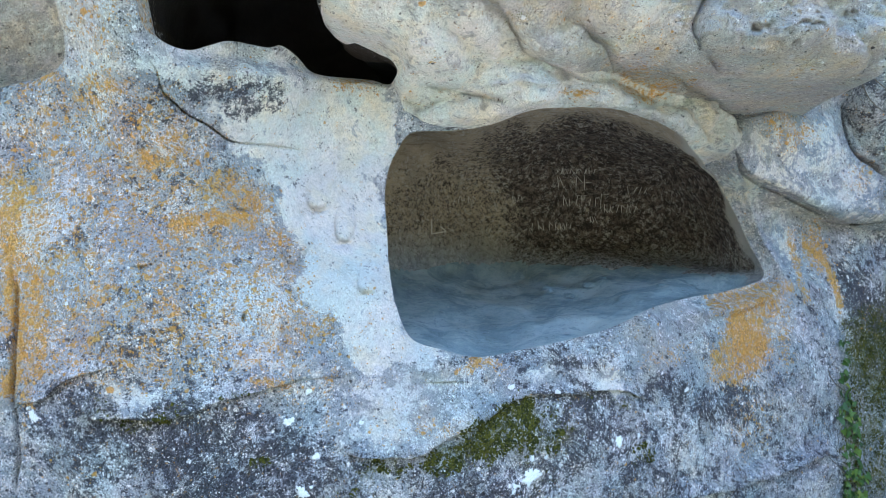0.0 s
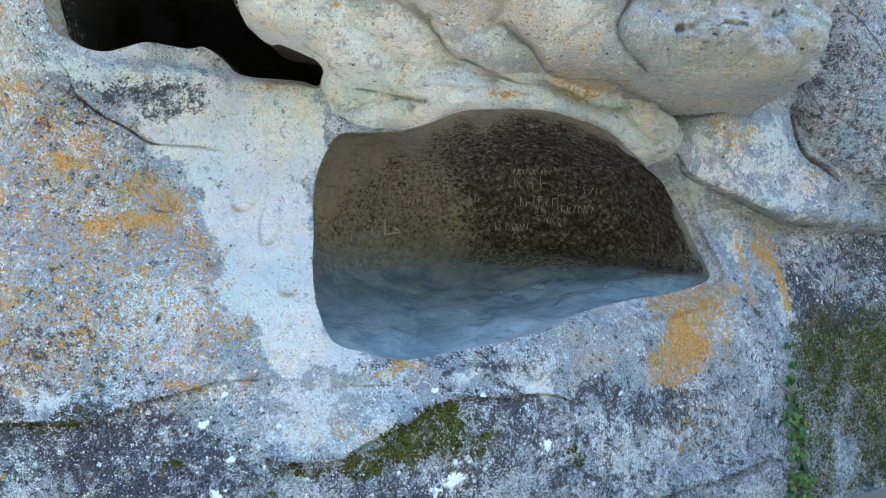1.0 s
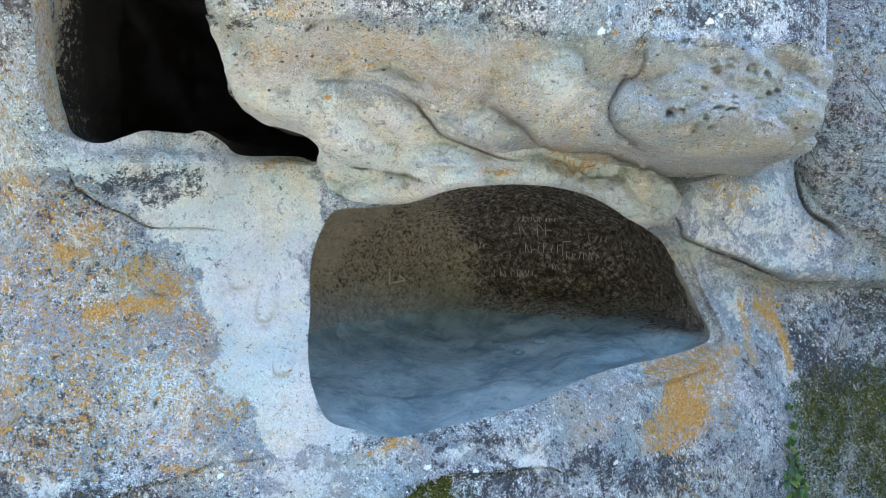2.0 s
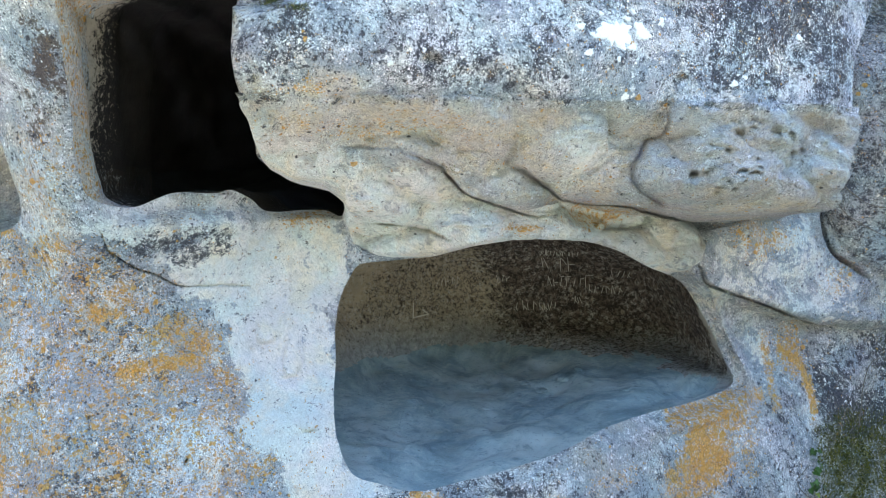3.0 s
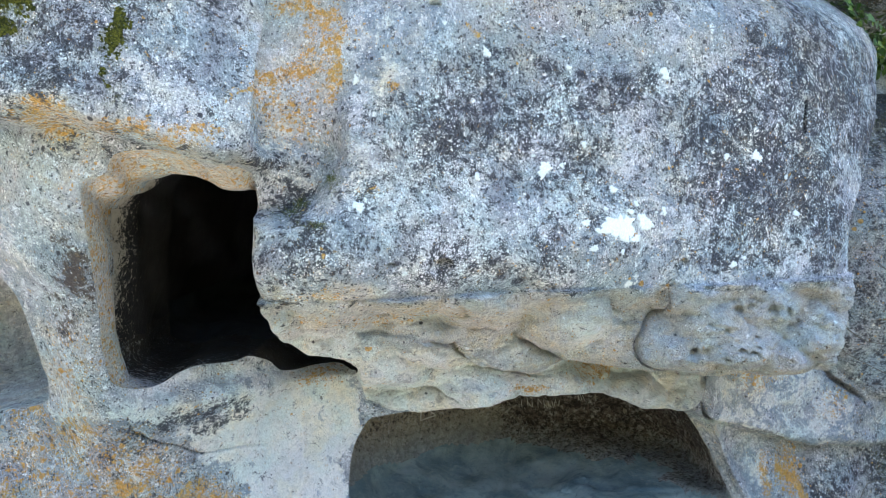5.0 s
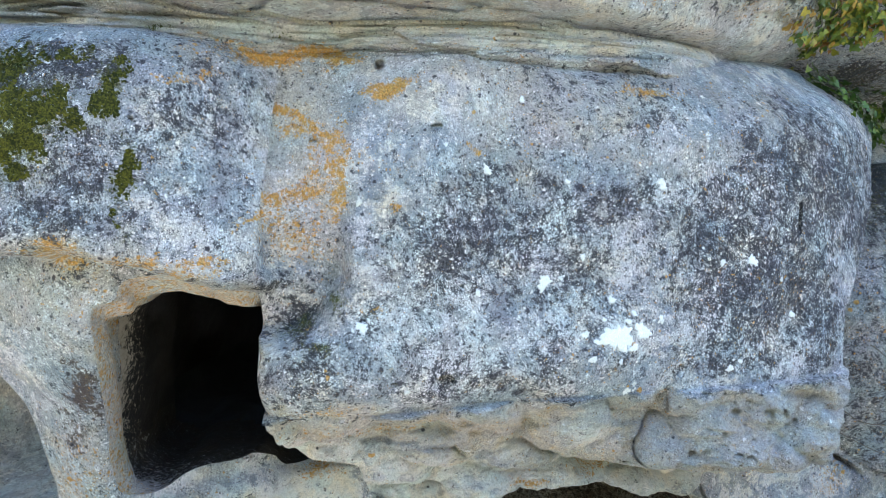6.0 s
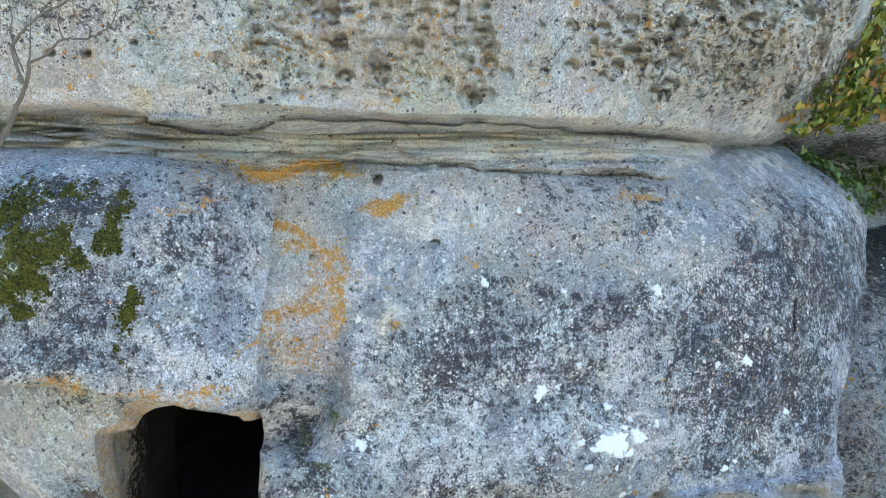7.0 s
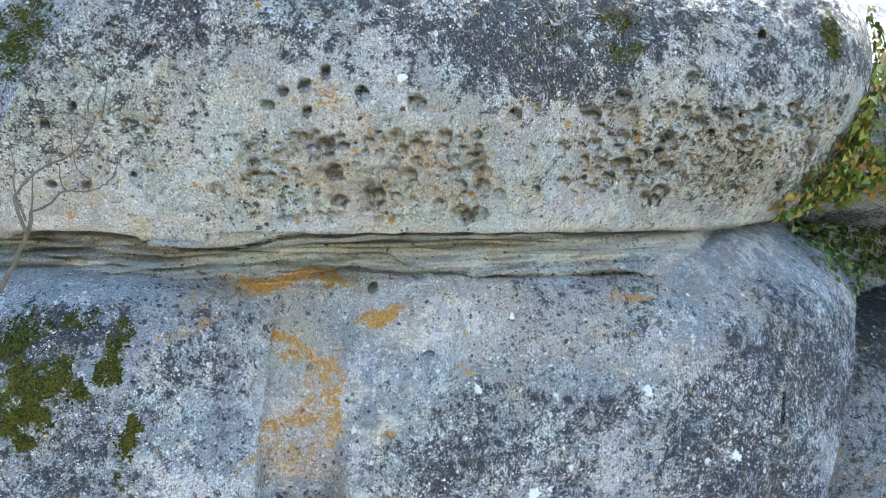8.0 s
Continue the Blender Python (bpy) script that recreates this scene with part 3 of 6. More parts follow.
# ---- details of the relief ----
slab([(-0.22, 3.12), (-0.16, 3.50), (0.16, 3.48), (0.32, 3.42), (0.42, 3.34), (0.49, 3.25), (0.62, 3.18), (0.78, 3.11), (0.98, 3.06), (0.60, 2.99), (0.0, 3.01)], 0.045, 0.022)
slab([(0.18, 3.52), (0.74, 3.46), (0.90, 3.36), (1.00, 3.27), (1.13, 3.17), (1.02, 3.08), (0.80, 3.12), (0.63, 3.19), (0.50, 3.27), (0.43, 3.36)], 0.03, 0.02)
slab([(1.13, 3.16), (1.30, 3.14), (1.53, 3.13), (1.85, 3.10), (2.4, 3.06), (2.92, 3.04), (2.9, 2.98), (2.30, 2.92), (2.06, 2.97), (1.81, 3.04), (1.4, 3.09)], -0.06, 0.03)
crack([(0.16, 3.46), (0.32, 3.4), (0.42, 3.32), (0.48, 3.24), (0.61, 3.17), (0.78, 3.1), (0.98, 3.06)], 0.10, 0.007)
crack([(0.76, 3.42), (0.97, 3.28), (1.12, 3.17), (1.3, 3.13), (1.53, 3.12), (1.81, 3.05), (2.06, 2.98), (2.28, 2.93)], 0.16, 0.008)
crack([(1.71, 3.72), (1.69, 3.58), (1.6, 3.52), (1.52, 3.39), (1.51, 3.3), (1.6, 3.2), (1.83, 3.11)], 0.09, 0.008)
crack([(3.42, 3.08), (3.40, 2.86), (3.45, 2.71), (3.62, 2.57), (3.79, 2.45)], 0.22, 0.016)
crack([(2.21, 2.64), (2.34, 2.47), (2.69, 2.34), (3.04, 2.2), (3.4, 2.07), (3.8, 2.08)], 0.12, 0.009)
crack([(2.16, 2.62), (2.30, 2.46), (2.42, 2.27), (2.52, 2.05), (2.62, 1.84), (2.68, 1.70)], 0.035, 0.012)
crack([(-0.17, 3.11), (-0.14, 3.05), (-0.05, 3.01), (0.16, 2.99), (0.34, 2.94), (0.43, 2.92)], 0.06, 0.011)
crack([(-1.57, 3.08), (-1.54, 2.99), (-1.52, 2.88), (-1.43, 2.79), (-1.33, 2.72), (-1.25, 2.65), (-1.14, 2.63), (-0.96, 2.62), (-0.87, 2.57)], 0.03, 0.0055)
crack([(-1.6, 2.75), (-1.46, 2.72), (-1.39, 2.66)], 0.02, 0.008)
crack([(-1.95, 5.86), (-1.4, 5.85), (-1.2, 5.87), (-0.85, 5.88), (-0.59, 5.86), (-0.27, 5.82), (0.08, 5.79), (0.22, 5.76)], 0.035, 0.010)
slab([(1.72, 3.74), (1.6, 3.52), (1.5, 3.36), (1.56, 3.2), (1.83, 3.11), (2.4, 3.07), (2.9, 3.08), (3.02, 3.4), (3.0, 4.6), (1.75, 4.6)], 0.05, 0.025, top=3.7)

crack([(-1.98, 6.07), (-1.35, 6.08), (-1.01, 5.98), (-0.72, 5.99), (-0.52, 6.03), (-0.3, 6.05), (0.13, 6.04), (0.76, 6.02), (1.48, 5.98), (2.16, 5.93)], 0.16, 0.013)
crack([(-1.98, 5.97), (-1.6, 5.99), (-1.3, 5.96), (-1.05, 5.94)], 0.06, 0.009)
crack([(0.22, 5.76), (0.42, 5.78), (0.76, 5.74), (1.12, 5.72), (1.49, 5.72), (1.68, 5.72)], 0.04, 0.010)
crack([(1.70, 5.74), (1.72, 5.66), (1.70, 5.58)], 0.03, 0.007)
crack([(2.62, 4.95), (2.60, 4.75), (2.61, 4.6)], 0.04, 0.010)

# thin beds that stand out between the blocks
ledge([(-2.04, 5.98), (-1.65, 5.96), (-1.32, 5.90), (-0.94, 5.86), (-0.65, 5.81), (-0.10, 5.84)], 0.035, 0.05, 0.05)
ledge([(-2.06, 6.04), (-1.73, 6.02), (-1.47, 5.97), (-1.04, 5.96), (-0.77, 5.97)], 0.03, 0.04, 0.06)
ledge([(-0.52, 5.79), (0.08, 5.82), (0.76, 5.75), (1.34, 5.75), (1.81, 5.68)], 0.03, 0.06, 0.04)
ledge([(-0.78, 6.08), (-0.38, 6.08), (0.11, 6.03), (0.76, 6.02), (1.50, 5.97), (2.19, 5.95)], 0.04, 0.07, 0.08)

# undercut joints between the overhanging blocks
ledge([(0.76, 3.42), (0.97, 3.28), (1.12, 3.17), (1.3, 3.13), (1.53, 3.12)], 0.05, 0.30, 0.09)
ledge([(1.50, 3.16), (1.83, 3.10), (2.4, 3.06), (2.97, 3.06)], 0.06, 0.45, 0.14)
ledge([(1.53, 3.10), (1.81, 3.04), (2.06, 2.97), (2.30, 2.92)], 0.02, 0.06, 0.06)
ledge([(2.21, 2.62), (2.34, 2.47), (2.69, 2.34), (3.04, 2.2), (3.4, 2.07), (3.8, 2.07)], 0.05, 0.30, 0.06)
ledge([(-0.20, 3.06), (-0.05, 3.01), (0.16, 2.99), (0.34, 2.94), (0.45, 2.91)], 0.03, 0.15, 0.05)
ledge([(0.14, 3.45), (0.32, 3.39), (0.42, 3.31), (0.48, 3.23), (0.61, 3.16), (0.78, 3.09), (0.98, 3.05)], 0.03, 0.20, 0.05)

# knobs left standing on the smooth pillar: fading upward, undercut below
def knob(x, z, rx, rz, out):
    s = window([(x - 1.2 * rx, z - 1.2 * rz), (x + 1.2 * rx, z + 1.6 * rz)], 0.02)
    u, v = (X[s] - x) / rx, (Z[s] - z) / rz
    q = u * u + np.where(v < 0, v * v, 0.45 * v * v)
    Y[s] -= out * np.clip(1 - q, 0, 1) ** 0.55 * (0.62 - 0.38 * np.clip(v, -1, 1.5))
    Y[s] += 0.35 * out * np.exp(-(((v + 1.18) / 0.16) ** 2)) * np.clip(1 - u * u, 0, 1)


for kx, kz, rx, rz, out in ((-0.78, 2.31, 0.065, 0.065, 0.075), (-0.61, 2.15, 0.062, 0.105, 0.10), (-0.88, 2.05, 0.075, 0.11, 0.06), (-0.45, 1.83, 0.062, 0.07, 0.07), (-1.16, 2.30, 0.065, 0.05, 0.05), (-1.63, 2.00, 0.06, 0.04, 0.03), (-0.69, 2.39, 0.05, 0.12, 0.02)):
    knob(kx, kz, rx, rz, out)

# ledges of the lower wall
ledge([(-1.93, 1.26), (-1.80, 1.20), (-1.60, 1.17), (-1.36, 1.18), (-1.17, 1.23), (-0.98, 1.27), (-0.78, 1.32)], 0.045, 0.16, 0.04)
ledge([(-2.25, 1.24), (-2.09, 1.29), (-1.94, 1.38), (-1.75, 1.46)], 0.03, 0.10, 0.03)
ledge([(-0.56, 0.88), (-0.34, 0.83), (-0.08, 0.86), (0.26, 1.00), (0.40, 1.06)], 0.05, 0.22, 0.02)
ledge([(1.54, 0.29), (2.07, 0.26), (2.63, 0.26), (3.19, 0.31)], 0.06, 0.14, 0.05)
ledge([(0.33, 1.04), (0.51, 1.08), (0.77, 1.07), (1.09, 1.06), (1.39, 0.96)], 0.03, 0.10, 0.02)
crack([(-2.32, 0.70), (-2.27, 1.10), (-2.29, 1.40), (-2.29, 1.69), (-2.34, 1.96)], 0.06, 0.012)

# broad undulation, bedding and grain
Y += 0.035 * fbm(X, Z, 0.55, 4, 101) + 0.012 * fbm(X, Z, 0.10, 4, 131, 1.6) + 0.006 * fbm(X, Z, 0.028, 3, 161)

# weathered pits: the larger ones, then swarms of small ones
HOLES = []
for px, pz, r, deep, tall in ((1.60, 6.21, 0.060, 0.06, 0.9), (1.66, 6.20, 0.040, 0.05, 1.0), (1.68, 6.57, 0.042, 0.05, 1.2), (1.64, 6.49, 0.035, 0.05, 1.0), (-0.04, 5.71, 0.035, 0.10, 0.8),
                              (-0.23, 6.82, 0.035, 0.05, 0.8), (-0.34, 6.79, 0.028, 0.05, 0.8), (-0.13, 6.88, 0.03, 0.05, 1.0), (-0.42, 6.73, 0.035, 0.04, 0.7), (-0.23, 6.70, 0.028, 0.05, 0.9),
                              (-0.16, 6.54, 0.065, 0.07, 0.7), (-0.13, 6.41, 0.055, 0.06, 0.8), (-0.13, 6.26, 0.045, 0.05, 0.8), (0.05, 6.29, 0.05, 0.06, 1.4), (0.49, 6.16, 0.06, 0.06, 0.9),
                              (0.57, 6.43, 0.075, 0.05, 1.2), (2.73, 6.50, 0.08, 0.08, 1.0), (2.61, 6.27, 0.05, 0.09, 0.9), (2.24, 7.17, 0.03, 0.05, 1.0), (-1.47, 6.65, 0.026, 0.05, 0.8), (-1.13, 6.40, 0.022, 0.05, 0.6),
                              (-1.37, 6.35, 0.03, 0.05, 0.6), (-1.32, 6.73, 0.02, 0.04, 0.7), (-1.55, 6.35, 0.03, 0.05, 0.6), (2.23, 6.74, 0.03, 0.05, 1.6), (1.39, 6.80, 0.05, 0.05, 0.8), (1.80, 6.91, 0.045, 0.04, 0.7),
                              (2.89, 6.82, 0.03, 0.05, 1.0), (0.30, 6.74, 0.045, 0.04, 0.8), (0.04, 6.78, 0.05, 0.04, 0.8)):
    pit(px, pz, r, 2.3 * deep, tall)
    HOLES.append((px, pz, r))
for px, pz, r, deep, tall in ((1.86, 3.32, 0.036, 0.07, 0.9), (2.14, 3.58, 0.03, 0.03, 0.9), (2.34, 3.57, 0.04, 0.04, 1.2), (2.45, 3.56, 0.03, 0.05, 1.0), (2.56, 3.47, 0.022, 0.05, 1.0), (2.50, 3.46, 0.018, 0.04, 1.0),
                              (2.01, 3.24, 0.024, 0.04, 0.8), (2.10, 3.23, 0.028, 0.05, 0.8), (2.05, 3.28, 0.02, 0.04, 0.8), (0.35, 3.92, 0.055, 0.05, 1.0), (1.76, 3.88, 0.035, 0.03, 1.0), (0.08, 3.94, 0.025, 0.02, 1.0),
                              (-1.11, 1.66, 0.012, 0.05, 1.6), (1.95, 1.72, 0.012, 0.03, 1.0), (-1.12, 5.36, 0.016, 0.04, 1.0), (0.44, 4.45, 0.014, 0.03, 1.0), (0.30, 5.35, 0.035, 0.05, 0.5)):
    pit(px, pz, r, 1.9 * deep, tall)
swarm = random.Random(4)
taken = []
for area, count, mean in (((-0.60, 0.62, 6.14, 6.60), 150, 0.012), ((0.62, 1.30, 6.20, 6.75), 22, 0.011), ((1.15, 2.95, 6.25, 6.75), 200, 0.015), ((2.2, 3.2, 6.12, 6.6), 90, 0.015),
                          ((-1.7, -0.7, 6.2, 7.1), 26, 0.005), ((1.9, 2.7, 3.12, 3.6), 26, 0.006), ((-0.6, 2.6, 3.8, 5.4), 24, 0.003), ((-0.75, -0.3, 4.9, 5.7), 14, 0.002)):
    left = count
    for _ in range(count * 12):
        px, pz = swarm.uniform(*area[:2]), swarm.uniform(*area[2:])
        r = min(0.065, (0.018 if mean > 0.01 else 0.011) + swarm.expovariate(1 / mean))
        if value_noise(np.array([px * 2.3]), np.array([pz * 2.3]), 77)[0] < swarm.uniform(-0.1, 0.6) or any(abs(px - a) < 0.75 * (r + c) and abs(pz - b) < 0.62 * (r + c) for a, b, c in taken):
            continue
        taken.append((px, pz, r))
        pit(px, pz, r, r * swarm.uniform(1.4, 2.4), swarm.uniform(0.6, 0.95))
        left -= 1
        if not left:
            break
HOLES += [h for h in taken if h[1] > 6.1]

# openings cut into the sheet
NICHE = curve_through([(-0.16, 1.45), (-0.23, 1.53), (-0.28, 1.66), (-0.31, 1.78), (-0.34, 1.94), (-0.36, 2.14), (-0.38, 2.32), (-0.36, 2.49), (-0.3, 2.62),
                       (-0.21, 2.73), (0.02, 2.75), (0.28, 2.78), (0.53, 2.86), (0.73, 2.89), (0.98, 2.9), (1.24, 2.88), (1.51, 2.81), (1.79, 2.66), (2.13, 2.49),
                       (2.3, 2.29), (2.44, 2.06), (2.54, 1.84), (2.6, 1.7), (2.56, 1.64), (2.35, 1.6), (2.07, 1.57), (1.81, 1.56), (1.5, 1.53), (1.26, 1.46),
                       (1.04, 1.41), (0.79, 1.38), (0.56, 1.36), (0.33, 1.34), (0.16, 1.35), (-0.01, 1.4)], 6, True)
DOORWAY = curve_through([(-1.47, 4.34), (-1.44, 4.41), (-1.35, 4.44), (-1.31, 4.53), (-1.20, 4.56), (-0.98, 4.55), (-0.89, 4.47), (-0.75, 4.485), (-0.68, 4.42),
                         (-0.67, 4.15), (-0.69, 3.75), (-0.72, 3.41), (-0.69, 3.33), (-0.62, 3.28), (-0.52, 3.26), (-0.39, 3.215), (-0.31, 3.16), (-0.29, 3.09),
                         (-0.36, 3.05), (-0.47, 3.085), (-0.62, 3.09), (-0.75, 3.085), (-0.84, 3.11), (-0.91, 3.19), (-0.98, 3.235), (-1.05, 3.215), (-1.14, 3.22), (-1.24, 3.225),
                         (-1.34, 3.19), (-1.42, 3.145), (-1.50, 3.16), (-1.575, 3.24), (-1.57, 3.46), (-1.53, 3.79), (-1.50, 4.0), (-1.48, 4.18)], 5, True)
HOLLOW = curve_through([(-2.9, 4.1), (-2.4, 4.0), (-2.21, 3.79), (-2.13, 3.59), (-2.09, 3.39), (-2.06, 3.21), (-2.1, 3.05), (-2.42, 2.96), (-3.0, 2.9), (-3.3, 3.4)], 6, True)


def surface(x, z):
    """Depth of the cliff sheet at a place."""
    x, z = np.asarray(x, float), np.asarray(z, float)
    i = np.clip(np.searchsorted(GX, x) - 1, 0, len(GX) - 2)
    j = np.clip(np.searchsorted(GZ, z) - 1, 0, len(GZ) - 2)
    a = (x - GX[i]) / (GX[i + 1] - GX[i])
    b = (z - GZ[j]) / (GZ[j + 1] - GZ[j])
    return (Y[j, i] * (1 - a) + Y[j, i + 1] * a) * (1 - b) + (Y[j + 1, i] * (1 - a) + Y[j + 1, i + 1] * a) * b


PX, PZ = X.copy(), Z.copy()
GONE = np.zeros(X.shape, bool)
RIM = {}


def cut(outline, key, bevel):
    """Cut an opening: round the brim, pull the nearest corners onto the outline, drop what lies within."""
    s = window(outline, 0.2)
    d = signed(X[s], Z[s], outline)
    Y[s] += bevel * np.clip(1 - np.maximum(d * -1, 0) / (2.2 * bevel), 0, 1) ** 2
    mid = np.mean(outline, axis=0)
    RIM[key] = [(mid[0] + 1.006 * (x - mid[0]), float(surface(x, z)) + 0.002, mid[1] + 1.006 * (z - mid[1])) for x, z in outline]
    n = np.array(outline)
    js, is_ = np.nonzero((d > 0) & (d < 1.6 * STEP))
    for j, i in zip(js, is_):
        x, z = X[s][j, i], Z[s][j, i]
        e = n - (x, z)
        k = int((e ** 2).sum(1).argmin())
        best = None
        for a, b in ((n[k - 1], n[k]), (n[k], n[(k + 1) % len(n)])):
            t = np.clip(((x - a[0]) * (b[0] - a[0]) + (z - a[1]) * (b[1] - a[1])) / (((b - a) ** 2).sum() + 1e-12), 0, 1)
            q = a + t * (b - a)
            w = ((q - (x, z)) ** 2).sum()
            if best is None or w < best[0]:
                best = (w, q)
        jj, ii = j + s[0].start, i + s[1].start
        PX[jj, ii], PZ[jj, ii] = best[1]
        Y[jj, ii] = surface(*best[1])
    GONE[s] |= d >= 1.6 * STEP


end_at = window(NICHE, 0.3)
end_d = signed(X[end_at], Z[end_at], NICHE)
Y[end_at] -= smooth(1.6, 2.1, X[end_at]) * (0.07 * np.exp(-((end_d + 0.10) / 0.045) ** 2) - 0.05 * np.exp(-((end_d + 0.03) / 0.03) ** 2))
cut(NICHE, "niche", 0.05)
cut(DOORWAY, "door", 0.02)
cut(HOLLOW, "hollow", 0.03)
# the recess runs in behind the end of the brow
tuck = smooth(-0.60, -0.56, X) * (1 - smooth(-0.5, -0.15, X)) * smooth(4.50, 4.60, Z) * (1 - smooth(5.6, 5.8, Z))
PX -= 0.34 * tuck * np.clip(Y - 3.52, 0, 0.7)

# masks of growth and stain; in the gully dark and moss also paint in shade
BX, BZ = X + 0.11 * fbm(X, Z, 0.20, 5, 201), Z + 0.11 * fbm(X, Z, 0.20, 5, 231)
LAYERS = {k: np.zeros(X.shape) for k in ("orange", "moss", "plaster", "dark", "tan", "pale", "brown", "soot")}


GAIN = {"orange": 1.2, "moss": 1.15, "dark": 0.95, "plaster": 1.2, "tan": 1.2, "pale": 1.0, "brown": 1.1}


def dab(layer, x, z, rx, rz, amount=1.0, turn=0.0):
    """Lay a ragged oval of growth or stain."""
    m = LAYERS[layer]
    r = max(rx, rz) * 1.6 + 0.15
    s = window([(x - r, z - r), (x + r, z + r)], 0)
    c, q = math.cos(radians(turn)), math.sin(radians(turn))
    u, v = BX[s] - x, BZ[s] - z
    d = np.hypot((u * c + v * q) / rx, (v * c - u * q) / rz)
    m[s] = np.maximum(m[s], GAIN[layer] * amount * (1 - smooth(0.25, 1.45, d)))


def region(layer, edge, amount=1.0, soft=0.1):
    m = LAYERS[layer]
    s = window(edge, soft + 0.15)
    d = signed(BX[s], BZ[s], edge)
    m[s] = np.maximum(m[s], amount * smooth(-soft, soft, d))


def streak(layer, line, width, amount):
    """A narrow run of growth along a line."""
    m = LAYERS[layer]
    s = window(line, width + 0.05)
    d = polyline_distance(X[s] + 0.03 * fbm(X[s], Z[s], 0.08, 4, 961), Z[s], curve_through(line, 5))
    m[s] = np.maximum(m[s], amount * (1 - smooth(0.15 * width, width, d)))


grain = fbm(X, Z, 0.5, 4, 251)
LAYERS["pale"] += np.clip(0.40 + 0.30 * grain, 0, 1)
LAYERS["dark"] += np.clip(0.20 + 0.3 * fbm(X, Z, 0.7, 4, 271), 0, 1)
LAYERS["orange"] += np.clip(0.10 * fbm(X, Z, 0.4, 3, 281), 0, 1)
LAYERS["tan"] += np.where(ZONE == 3, 0.5, 0.0) + np.where((ZONE == 4) | ((ZONE == 1) & (Z < 3.7)), 0.45, 0.0)
dab("orange", -2.22, 2.02, 0.245, 0.611, 0.45)
dab("orange", -1.66, 2.48, 0.375, 0.188, 0.35)
dab("orange", -2.34, 2.17, 0.140, 0.372, 0.75)
dab("orange", -2.22, 2.26, 0.187, 0.281, 0.45)
dab("orange", -2.41, 2.45, 0.127, 0.190, 0.50)
dab("orange", -2.23, 1.46, 0.044, 0.383, 0.50)
dab("orange", -2.30, 1.81, 0.091, 0.242, 0.50)
dab("orange", -1.84, 2.93, 0.154, 0.077, 0.50)
dab("orange", -2.22, 2.95, 0.112, 0.057, 0.60)
dab("orange", -1.63, 2.57, 0.172, 0.094, 0.60)
dab("orange", -1.52, 2.67, 0.158, 0.127, 0.45)
dab("orange", -1.25, 2.39, 0.228, 0.147, 0.55)
dab("orange", -1.13, 2.29, 0.164, 0.131, 0.60)
dab("orange", -1.31, 2.17, 0.285, 0.070, 0.70)
dab("orange", -1.42, 2.14, 0.125, 0.047, 0.70)
dab("orange", -0.99, 2.06, 0.081, 0.162, 0.50)
dab("orange", -1.95, 1.58, 0.324, 0.074, 0.45)
dab("orange", -1.48, 1.75, 0.362, 0.272, 0.33)
dab("orange", -1.77, 1.93, 0.302, 0.242, 0.30)
dab("orange", -0.73, 1.55, 0.080, 0.128, 0.45)
dab("orange", -0.90, 1.41, 0.124, 0.124, 0.30)
dab("orange", -0.63, 1.20, 0.038, 0.190, 0.40)
dab("orange", -0.98, 1.28, 0.153, 0.055, 0.60)
dab("orange", -2.04, 1.47, 0.176, 0.117, 0.35)
dab("orange", 2.26, 1.29, 0.250, 0.312, 0.80)
dab("orange", 2.12, 1.11, 0.202, 0.162, 0.60)
dab("orange", 2.48, 1.47, 0.260, 0.173, 0.60)
dab("orange", 3.18, 1.86, 0.143, 0.238, 0.55)
dab("orange", 3.26, 1.58, 0.047, 0.281, 0.60)
dab("orange", 2.61, 1.21, 0.128, 0.257, 0.40)
dab("orange", 2.24, 0.66, 0.240, 0.281, 0.25)
dab("orange", 0.19, 1.28, 0.168, 0.050, 0.60)
dab("orange", -0.01, 1.00, 0.163, 0.039, 0.35)
dab("orange", 1.55, 1.25, 0.193, 0.077, 0.30)
dab("orange", 2.75, 2.83, 0.316, 0.158, 0.40)
dab("orange", 1.43, 3.08, 0.238, 0.099, 0.50)
dab("orange", 0.88, 2.96, 0.127, 0.036, 0.50)
dab("orange", 3.52, 2.43, 0.190, 0.142, 0.30)
dab("orange", -0.57, 3.00, 0.140, 0.070, 0.35)
dab("moss", 3.75, 0.95, 0.34, 0.42, 1.0)
dab("moss", 4.15, 0.95, 0.45, 0.50, 1.0)
dab("moss", 4.0, 0.55, 0.40, 0.25, 0.9)
# dark here paints the shaded part of the gully wall, over thin moss
dab("dark", 4.1, 1.7, 0.45, 0.45, 0.75)
dab("moss", 4.15, 1.75, 0.25, 0.3, 0.5)
dab("moss", 3.55, 0.88, 0.323, 0.554, 0.95)
dab("moss", 3.32, 0.33, 0.267, 0.578, 0.60)
dab("moss", -1.58, 1.18, 0.317, 0.063, 0.60)
dab("moss", -1.36, 1.22, 0.117, 0.053, 0.50)
dab("moss", -1.12, 1.21, 0.120, 0.054, 0.50)
dab("moss", -1.80, 1.25, 0.072, 0.034, 0.60)
dab("moss", -0.84, 1.25, 0.155, 0.037, 0.40)
dab("moss", -1.03, 0.85, 0.120, 0.075, 0.50)
dab("moss", 0.36, 0.92, 0.333, 0.200, 0.85)
dab("moss", 0.12, 0.82, 0.293, 0.146, 0.80)
dab("moss", 0.58, 0.80, 0.270, 0.169, 0.70)
dab("moss", -0.34, 0.77, 0.220, 0.079, 0.55)
dab("moss", 0.62, 0.94, 0.205, 0.103, 0.55)
dab("moss", 0.93, 1.00, 0.142, 0.071, 0.45)
dab("moss", 1.17, 0.98, 0.182, 0.065, 0.50)
